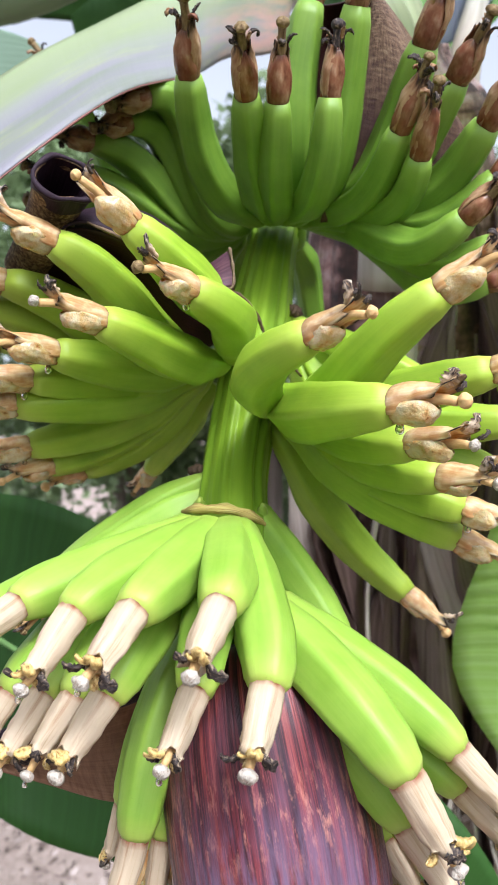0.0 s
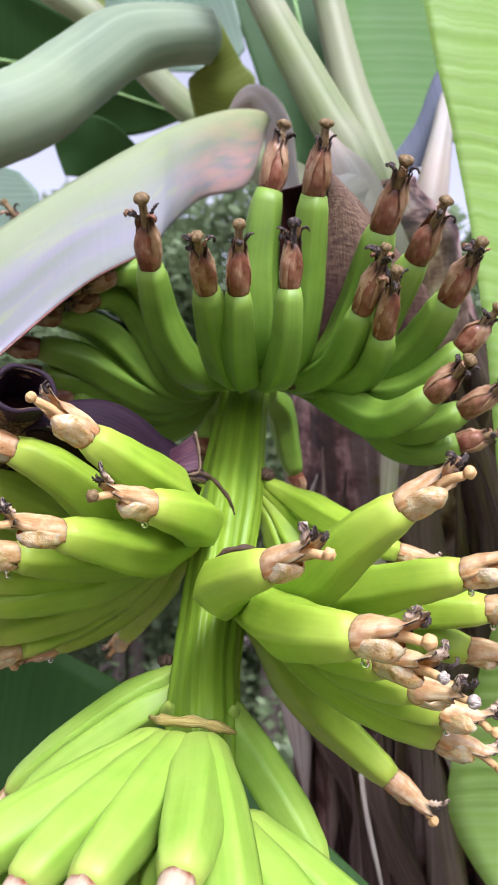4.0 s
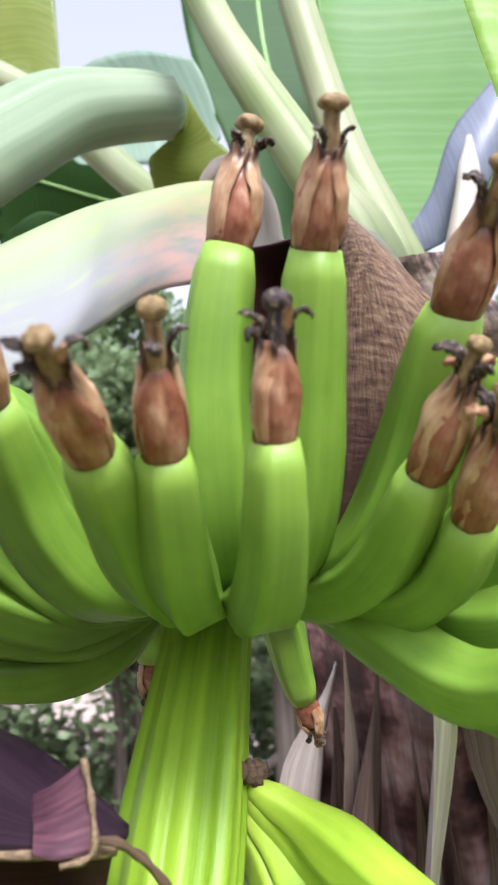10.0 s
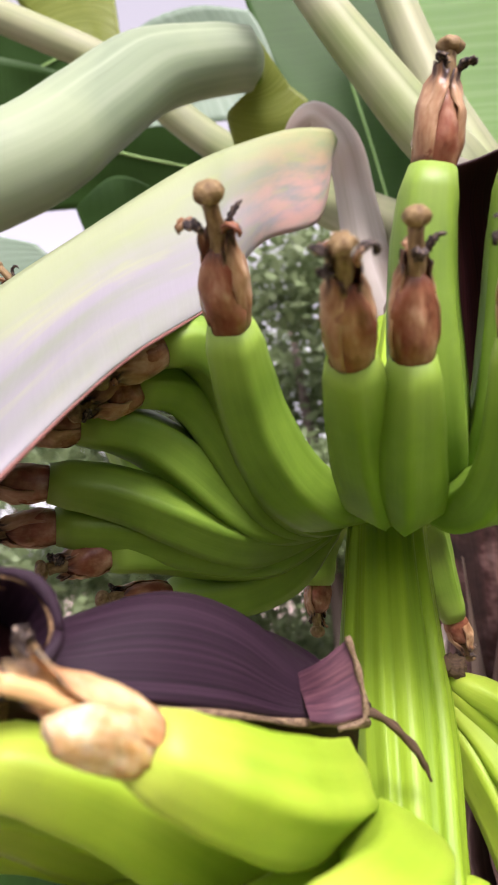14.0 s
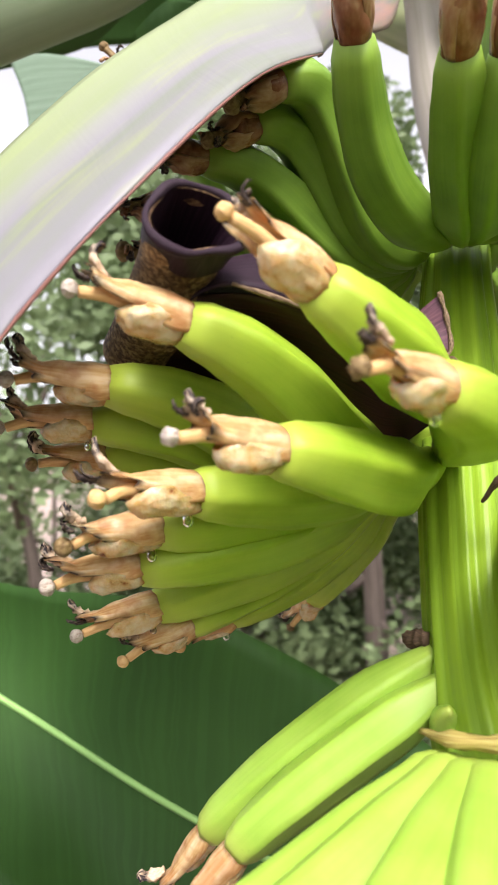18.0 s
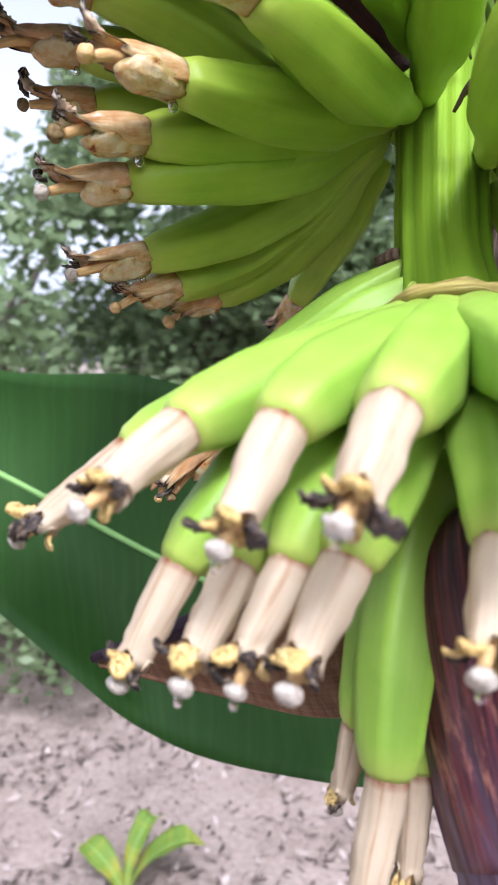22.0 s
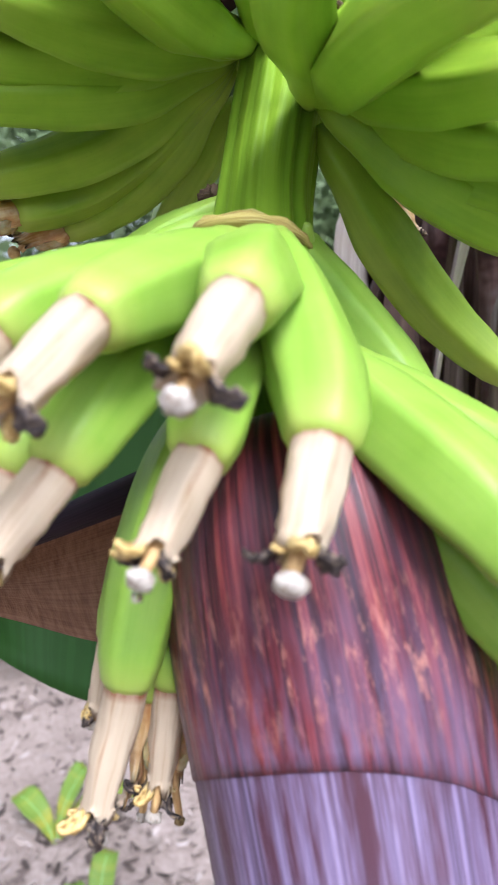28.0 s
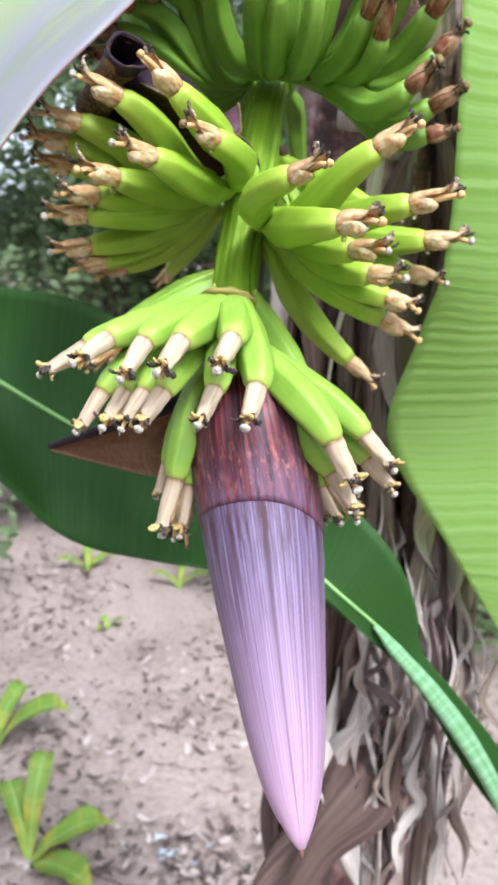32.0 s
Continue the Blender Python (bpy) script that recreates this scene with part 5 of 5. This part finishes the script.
sucker = thing("banana_plant", "young banana plant with one large dark green leaf", "banana plant", (-1.5, 1.5, -2.05))
leaf_stalk(sucker, "green leaf stalk", [(-1.5, 1.5, -2.1), (-1.45, 1.45, 0.0), (-1.3, 1.3, 1.25), (-0.95, 1.21, 1.43)], [(0, 0.07), (0.5, 0.03), (1, 0.014)], petiole_skin)
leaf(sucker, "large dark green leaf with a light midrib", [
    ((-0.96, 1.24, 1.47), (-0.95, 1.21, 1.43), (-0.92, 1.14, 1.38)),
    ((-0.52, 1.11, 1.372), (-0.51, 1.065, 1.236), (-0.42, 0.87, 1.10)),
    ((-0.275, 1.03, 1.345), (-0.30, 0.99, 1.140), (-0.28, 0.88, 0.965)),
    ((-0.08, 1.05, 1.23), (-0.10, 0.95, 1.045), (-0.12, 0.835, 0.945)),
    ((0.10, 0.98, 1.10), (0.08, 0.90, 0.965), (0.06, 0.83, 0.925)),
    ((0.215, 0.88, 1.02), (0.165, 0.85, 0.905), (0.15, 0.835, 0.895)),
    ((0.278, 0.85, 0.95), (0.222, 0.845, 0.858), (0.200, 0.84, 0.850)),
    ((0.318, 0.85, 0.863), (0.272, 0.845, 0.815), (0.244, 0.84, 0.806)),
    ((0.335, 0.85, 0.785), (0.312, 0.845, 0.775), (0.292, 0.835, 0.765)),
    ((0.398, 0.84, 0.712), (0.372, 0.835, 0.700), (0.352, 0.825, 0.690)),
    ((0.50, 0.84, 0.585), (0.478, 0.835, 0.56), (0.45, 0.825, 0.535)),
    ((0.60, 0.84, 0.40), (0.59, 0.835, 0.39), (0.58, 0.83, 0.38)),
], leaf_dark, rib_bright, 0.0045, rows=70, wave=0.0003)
leaf_stalk(sucker, "shiny pale green rolled end of the leaf", [(0.245, 0.835, 0.838), (0.285, 0.828, 0.795), (0.342, 0.815, 0.735), (0.412, 0.81, 0.645), (0.475, 0.81, 0.545), (0.55, 0.81, 0.40)], [(0, 0.004), (0.2, 0.012), (0.6, 0.018), (1, 0.014)], leaf_shine, 0.55, "leaf")


# ---- dry leaves hanging round the trunk ----
def dry_strip(pts, w, seed, mat=dry_leaf, twist=1.5, name="dry_leaf"):
    rng = random.Random(seed)
    line, grid = spline(pts, 26), []
    a0, a1 = rng.uniform(0, 3), rng.uniform(-twist, twist)
    for i, (p, (d, s_, t_)) in enumerate(zip(line, frames_along(line, Vector((1, 0.2, 0.1))))):
        u = i / 25
        a = a0 + a1 * u
        side, nrm = s_ * math.cos(a) + t_ * math.sin(a), t_ * math.cos(a) - s_ * math.sin(a)
        ww = w * steps([(0, 0.06), (0.3, 1), (0.7, 0.9), (1, 0.1)], u) * (1 + 0.25 * math.sin(5 * u + seed) + 0.12 * math.sin(17 * u + seed))
        grid.append([p + side * ww * v + nrm * ww * (0.5 * abs(v) ** 1.5 + 0.25 * math.sin(4 * v + 9 * u + seed)) for v in (-1, -0.7, -0.35, 0, 0.35, 0.7, 1)])
    ob = part(name, grid_mesh(name, grid), mat, plant)
    ob.modifiers.new("thick", "SOLIDIFY").thickness = 0.001
    return ob


dry_pale = fibrous("dry_pale", [(0.25, (0.26, 0.21, 0.17)), (0.5, (0.45, 0.39, 0.34)), (0.8, (0.64, 0.58, 0.52))], 16, 1.5, 0.75, 0.6, 0.003, (12, (0.4, 0.32, 0.27)))
rng = random.Random(11)
for k in range(46):
    a = rng.uniform(math.pi * 0.98, math.pi * 2.05)
    z0 = rng.uniform(0.6, 1.85)
    ln = rng.uniform(0.5, 1.2)
    q = smooth((z0 - 0.5) / 1.5)
    c = Vector((lerp(0.33, 0.24, q), lerp(1.38, 1.08, q), 0))
    r0 = lerp(0.2, 0.13, q)
    o = Vector((math.cos(a), math.sin(a), 0))
    pts = [c + o * (r0 - 0.01) + Vector((0, 0, z0))]
    for m in (0.3, 0.65, 1.0):
        drift = Vector((rng.uniform(-0.05, 0.05), rng.uniform(-0.03, 0.03), 0))
        pts.append(c + o * (r0 + 0.02 * m + rng.uniform(0, 0.03)) + drift + Vector((0.04 * m, 0.12 * m * ln, z0 - ln * m)))
    dry_strip(pts, rng.uniform(0.014, 0.042), k, (dry_leaf, sheath_dry, dry_dark, sheath_dry, dry_pale)[k % 5])
for k in range(16):
    a = math.pi * lerp(1.02, 1.95, (k + rng.uniform(-0.4, 0.4)) / 15)
    z0, ln = rng.uniform(1.35, 1.75), rng.uniform(0.6, 1.0)
    pts = []
    for m in (0.0, 0.33, 0.66, 1.0):
        z = z0 - ln * m
        q = smooth((z - 0.5) / 1.5)
        r0 = lerp(0.195, 0.135, q) + rng.uniform(0.0, 0.02)
        pts.append(Vector((lerp(0.33, 0.24, q) + math.cos(a) * r0, lerp(1.38, 1.08, q) + math.sin(a) * r0, z)))
    dry_strip(pts, rng.uniform(0.016, 0.034), 200 + k, (sheath_dry, dry_dark, dry_dark, dry_leaf)[k % 4], 0.4, "dry_sheath")
# Long narrow shreds below the leaf, and the broad brown leaf under the bud.
for k, (x0, z0, x1, z1, w) in enumerate(((0.342, 1.10, 0.39, 0.86, 0.022), (0.36, 0.98, 0.33, 0.60, 0.03), (0.33, 0.85, 0.35, 0.30, 0.018), (0.36, 0.75, 0.36, 0.20, 0.02), (0.31, 0.75, 0.34, 0.15, 0.014),
                                        (0.27, 0.70, 0.25, 0.30, 0.03), (0.25, 0.75, 0.27, 0.42, 0.028), (0.45, 0.80, 0.42, 0.30, 0.03), (0.41, 0.95, 0.50, 0.65, 0.03), (0.30, 0.5, 0.33, 0.0, 0.02))):
    dry_strip([(x0, 1.05, z0), (lerp(x0, x1, 0.3) + 0.02, 0.99, lerp(z0, z1, 0.35)), (lerp(x0, x1, 0.7) - 0.015, 1.0, lerp(z0, z1, 0.7)), (x1, 0.98, z1)], w, 50 + k, (dry_pale, dry_leaf, dry_pale)[k % 3], 2.5)
dry_strip([(0.30, 1.15, 0.62), (0.25, 1.02, 0.46), (0.15, 0.98, 0.24), (0.02, 0.98, 0.05)], 0.1, 70, dry_dark, 0.5)
dry_strip([(0.24, 1.1, 0.6), (0.23, 1.0, 0.42), (0.27, 0.97, 0.28), (0.30, 0.96, 0.14)], 0.04, 71, dry_pale, 0.5)

rng = random.Random(77)
for k in range(70):
    x0, z0, ln = rng.uniform(0.26, 0.52), rng.uniform(0.45, 1.08), rng.uniform(0.2, 0.5)
    y0 = rng.uniform(0.93, 1.05)
    pts = [Vector((x0 + rng.uniform(-0.02, 0.02) + 0.03 * m * rng.uniform(-1, 1), y0 + rng.uniform(-0.02, 0.02), z0 - ln * m)) for m in (0, 0.2, 0.4, 0.6, 0.8, 1.0)]
    dry_strip(pts, rng.uniform(0.004, 0.014), 300 + k, (dry_pale, dry_leaf, dry_pale, sheath_dry, dry_pale)[k % 5], 3.0)

# ---- ground ----
soil, nt, b = material("soil", 0.9, 0.2)
n1 = noise_tex(nt, coords(nt, (1, 1, 1), False), 1.2, 6, 0.65)
n2 = noise_tex(nt, coords(nt, (1, 1, 1), False), 22.0, 5, 0.7)
c = mix(nt, 0.5, ramp(nt, n1, [(0.3, (0.17, 0.12, 0.1)), (0.5, (0.385, 0.3, 0.26)), (0.75, (0.49, 0.395, 0.355))]), ramp(nt, n2, [(0.3, (0.16, 0.12, 0.1)), (0.55, (0.4, 0.32, 0.27)), (0.8, (0.6, 0.5, 0.45))]))
nt.links.new(c, b.inputs["Base Color"])
bump(nt, b, n2, 0.8, 0.03)
rows = [[Vector((x, y, -2.05 + 0.06 * noise.noise(Vector((x * 0.5, y * 0.5, 0))))) for x in [math.copysign(abs(q) ** 2.2, q) * 400 for q in [k / 30 - 1 for k in range(61)]]] for y in [math.copysign(abs(q) ** 2.2, q) * 400 for q in [k / 30 - 1 for k in range(61)]]]
part("ground", grid_mesh("ground", rows), soil)
tagged(bpy.data.objects["ground"], "dry pale soil strewn with leaf litter", "ground", "", "structure")

# ---- leaf litter ----
litter, nt, b = material("litter", 0.85, 0.2)
geo = nt.nodes.new("ShaderNodeNewGeometry")
nt.links.new(ramp(nt, geo.outputs["Random Per Island"], [(0.0, (0.05, 0.038, 0.032)), (0.35, (0.16, 0.12, 0.1)), (0.7, (0.3, 0.235, 0.2)), (1.0, (0.48, 0.4, 0.36))]), b.inputs["Base Color"])
rng = random.Random(21)
verts, faces = [], []
for k in range(60000):
    a, q = rng.uniform(0, 2 * math.pi), 11 * rng.random() ** 0.62
    x, y = q * math.cos(a), 3.0 + q * math.sin(a)
    if noise.noise(Vector((x * 0.9, y * 0.9, 3))) + rng.uniform(-0.35, 0.35) < 0.02 - max(0.0, 0.12 - 0.02 * q) - 0.22 * smooth((5.2 - y) / 1.6):
        continue
    z = -2.05 + 0.06 * noise.noise(Vector((x * 0.5, y * 0.5, 0))) + rng.uniform(0.0, 0.03)
    ln, w, a = rng.uniform(0.012, 0.075), rng.uniform(0.005, 0.024), rng.uniform(0, 6.28)
    e, s_ = Vector((math.cos(a), math.sin(a), rng.uniform(-0.3, 0.3))), Vector((-math.sin(a), math.cos(a), rng.uniform(-0.4, 0.4)))
    o, n0, h = Vector((x, y, z)), len(verts), rng.uniform(0, 0.025)
    for u, ww, hh in ((-1, 0.15, h), (-0.3, 1, 0), (0.4, 0.85, 0.2 * h), (1, 0.1, 0.8 * h)):
        for v in (-1, 1):
            verts.append(o + e * ln * u + s_ * w * ww * v + Vector((0, 0, hh)))
    faces += [(n0 + q, n0 + q + 1, n0 + q + 3, n0 + q + 2) for q in (0, 2, 4)]
me = bpy.data.meshes.new("leaf_litter")
me.from_pydata(verts, [], faces)
tagged(part("leaf_litter", me, litter), "dry brown and grey fallen leaves scattered on the soil", "leaf litter", "", "stuff")

# ---- pale scraps on the ground ----
scrap_white = fibrous("scrap_white", [(0.3, (0.4, 0.45, 0.48)), (0.7, (0.62, 0.67, 0.7))], 5, 5, 0.6, 0.3)
rng = random.Random(31)
for x, y, w in ((-0.27, 3.36, 0.06), (-0.14, 3.3, 0.04), (-0.33, 3.48, 0.035), (-0.02, 3.42, 0.03)):
    grid = []
    for i in range(9):
        u = i / 8 - 0.5
        grid.append([Vector((x + u * w * 2 * (1 + 0.2 * rng.uniform(-1, 1)), y + (q / 6 - 0.5) * w * (1.4 + 0.4 * math.sin(5 * u + x * 9)), -2.025 + 0.2 * w * math.sin(7 * u + q) + rng.uniform(0, 0.004))) for q in range(7)])
    ob = part("scrap", grid_mesh("scrap", grid), scrap_white)
    ob.modifiers.new("thick", "SOLIDIFY").thickness = 0.002
    tagged(ob, "crumpled bluish white scrap lying on the litter", "scrap", "scraps on the ground")

# ---- small plants on the ground ----
weed_leaf = leaf_skin("weed_leaf", (0.13, 0.25, 0.04), (0.26, 0.36, 0.06), (0.5, 0.42, 0.06), 5, 0.25, (0.35, 0.38, 0.05))


def sapling(label, place, leaves, seed):
    rng = random.Random(seed)
    o = Vector(place)
    ob = thing("young_plant", label, "plant", o, "young plants")
    for k, (a, ln, w, lift) in enumerate(leaves):
        a = radians(a)
        d = Vector((math.cos(a), math.sin(a), 0))
        n = Vector((-math.sin(a), math.cos(a), 0))
        p = [o, o + d * ln * 0.25 + Vector((0, 0, ln * lift * 0.6)), o + d * ln * 0.7 + Vector((0, 0, ln * lift)), o + d * ln + Vector((0, 0, ln * lift * 0.85))]
        st = [(c - n * ww + Vector((0, 0, ww * 0.3)), c, c + n * ww + Vector((0, 0, ww * 0.3))) for c, ww in zip(p, (0.012, w * 0.8, w, 0.003))]
        leaf(ob, "", st, weed_leaf, rib_bright, 0.006, 9, 16, 0.1, 0.002, 0.03)


sapling("young plant with yellow-tipped green leaves", (-1.08, 3.3, -2.06), [(15, 0.5, 0.09, 0.45), (85, 0.42, 0.07, 1.2), (-35, 0.52, 0.095, 0.3), (125, 0.4, 0.07, 0.9)], 1)
sapling("young plant with yellow-edged green leaves", (-1.6, 4.3, -2.06), [(10, 0.55, 0.11, 0.6), (150, 0.4, 0.09, 0.6), (60, 0.4, 0.08, 0.9)], 2)
sapling("small green weed on the dry soil", (-1.07, 6.08, -2.06), [(20, 0.16, 0.03, 0.6), (120, 0.14, 0.03, 0.8), (240, 0.15, 0.03, 0.5)], 3)
sapling("small green weed on the dry soil", (-1.5, 7.4, -2.06), [(20, 0.3, 0.05, 0.6), (100, 0.3, 0.05, 0.8), (190, 0.35, 0.05, 0.5), (280, 0.3, 0.05, 0.5)], 4)
sapling("small green weed on the dry soil", (-0.44, 7.0, -2.06), [(0, 0.35, 0.05, 0.6), (80, 0.3, 0.05, 0.9), (170, 0.35, 0.05, 0.5)], 5)

# ---- trees and bushes round the clearing ----
tree_leaf, nt, b = material("tree_leaf", 0.5, 0.4)
geo = nt.nodes.new("ShaderNodeNewGeometry")
c = ramp(nt, geo.outputs["Random Per Island"], [(0.0, (0.13, 0.18, 0.08)), (0.5, (0.17, 0.235, 0.105)), (1.0, (0.22, 0.29, 0.14))])
nt.links.new(c, b.inputs["Base Color"])
tr, ms = nt.nodes.new("ShaderNodeBsdfTranslucent"), nt.nodes.new("ShaderNodeMixShader")
ms.inputs[0].default_value = 0.4
nt.links.new(c, tr.inputs[0])
nt.links.new(b.outputs[0], ms.inputs[1])
nt.links.new(tr.outputs[0], ms.inputs[2])
nt.links.new(ms.outputs[0], nt.nodes["Material Output"].inputs[0])
bark = fibrous("bark", [(0.3, (0.08, 0.06, 0.05)), (0.7, (0.22, 0.18, 0.15))], 20, 4, 0.85, 0.8, 0.01)


def leaf_cloud(rng, centres, count, size):
    verts, faces = [], []
    for k in range(count):
        c, r = rng.choice(centres)
        v = Vector((rng.gauss(0, 1), rng.gauss(0, 1), rng.gauss(0, 0.8)))
        o = c + v.normalized() * r * rng.random() ** 0.45
        a = Vector((rng.gauss(0, 1), rng.gauss(0, 1), rng.gauss(0, 0.5))).normalized()
        n = a.cross(Vector((rng.gauss(0, 1), rng.gauss(0, 1), rng.gauss(0, 1)))).normalized()
        ln, n0 = size * rng.uniform(0.6, 1.4), len(verts)
        verts += [o, o + a * ln * 0.5 + n * ln * 0.28, o + a * ln, o + a * ln * 0.5 - n * ln * 0.28]
        faces.append((n0, n0 + 1, n0 + 2, n0 + 3))
    me = bpy.data.meshes.new("crown")
    me.from_pydata(verts, [], faces)
    return me


def tree(x, y, h, spread, seed, count=4500, low=0.25):
    rng = random.Random(seed)
    g = -2.1
    ob = thing("tree", "leafy green tree, one of a ring partly added out of view", "tree", (x, y, g), "trees round the clearing")
    top = Vector((x + rng.uniform(-0.3, 0.3), y, g + h * 0.8))
    part("trunk", tube("trunk", spline([(x, y, g), (x + 0.1, y + 0.05, g + h * 0.4), top], 12), lambda u: lerp(0.12, 0.03, u) * h / 6, 10), bark, ob)
    centres = []
    for k in range(16):
        a, q = rng.uniform(0, 6.28), rng.random()
        c = Vector((x + math.cos(a) * spread * (0.25 + 0.6 * rng.random()), y + math.sin(a) * spread * (0.25 + 0.6 * rng.random()), g + h * lerp(low, 0.95, q)))
        centres.append((c, spread * rng.uniform(0.28, 0.5)))
        if k < 7:
            s0 = Vector((x, y, g + h * lerp(0.2, 0.7, q)))
            part("limb", tube("limb", [s0, lerp(s0, c, 0.5) + Vector((0, 0, 0.1)), c], lambda u: lerp(0.045, 0.012, u) * h / 6, 7), bark, ob)
    part("crown", leaf_cloud(rng, centres, 3 * count, 0.14), tree_leaf, ob)


rng = random.Random(5)
# Trees beside and behind the camera are unseen, added to block low sky light.
for k in range(26):
    a = 2 * math.pi * k / 26 + rng.uniform(-0.1, 0.1)
    d = rng.uniform(9.5, 13)
    tree(d * math.sin(a), 2 + d * math.cos(a), (rng.uniform(4.6, 6.2) if math.sin(a) < 0.1 else rng.uniform(7.0, 9.5)) if math.cos(a) > 0.25 else rng.uniform(4.6, 6.0), rng.uniform(2.0, 2.8), 100 + k, 2000 if math.sin(a) < -0.3 else 6000, 0.03 if k % 2 else 0.1)
tree(2.6, 6.2, 6.5, 2.2, 200, 7000, 0.05)
tree(5.0, 4.0, 6.0, 2.0, 201, 5500, 0.05)
tree(-4.6, 8.4, 4.4, 1.8, 202, 2600, 0.03)
tree(-3.3, 7.4, 6.0, 1.7, 203, 1500, 0.1)
tree(-1.7, 9.2, 5.6, 2.0, 204, 3600, 0.05)
tree(0.2, 8.6, 8.0, 1.9, 205, 8000, 0.05)
tree(-1.5, 9.4, 7.8, 1.8, 206, 6000, 0.72)
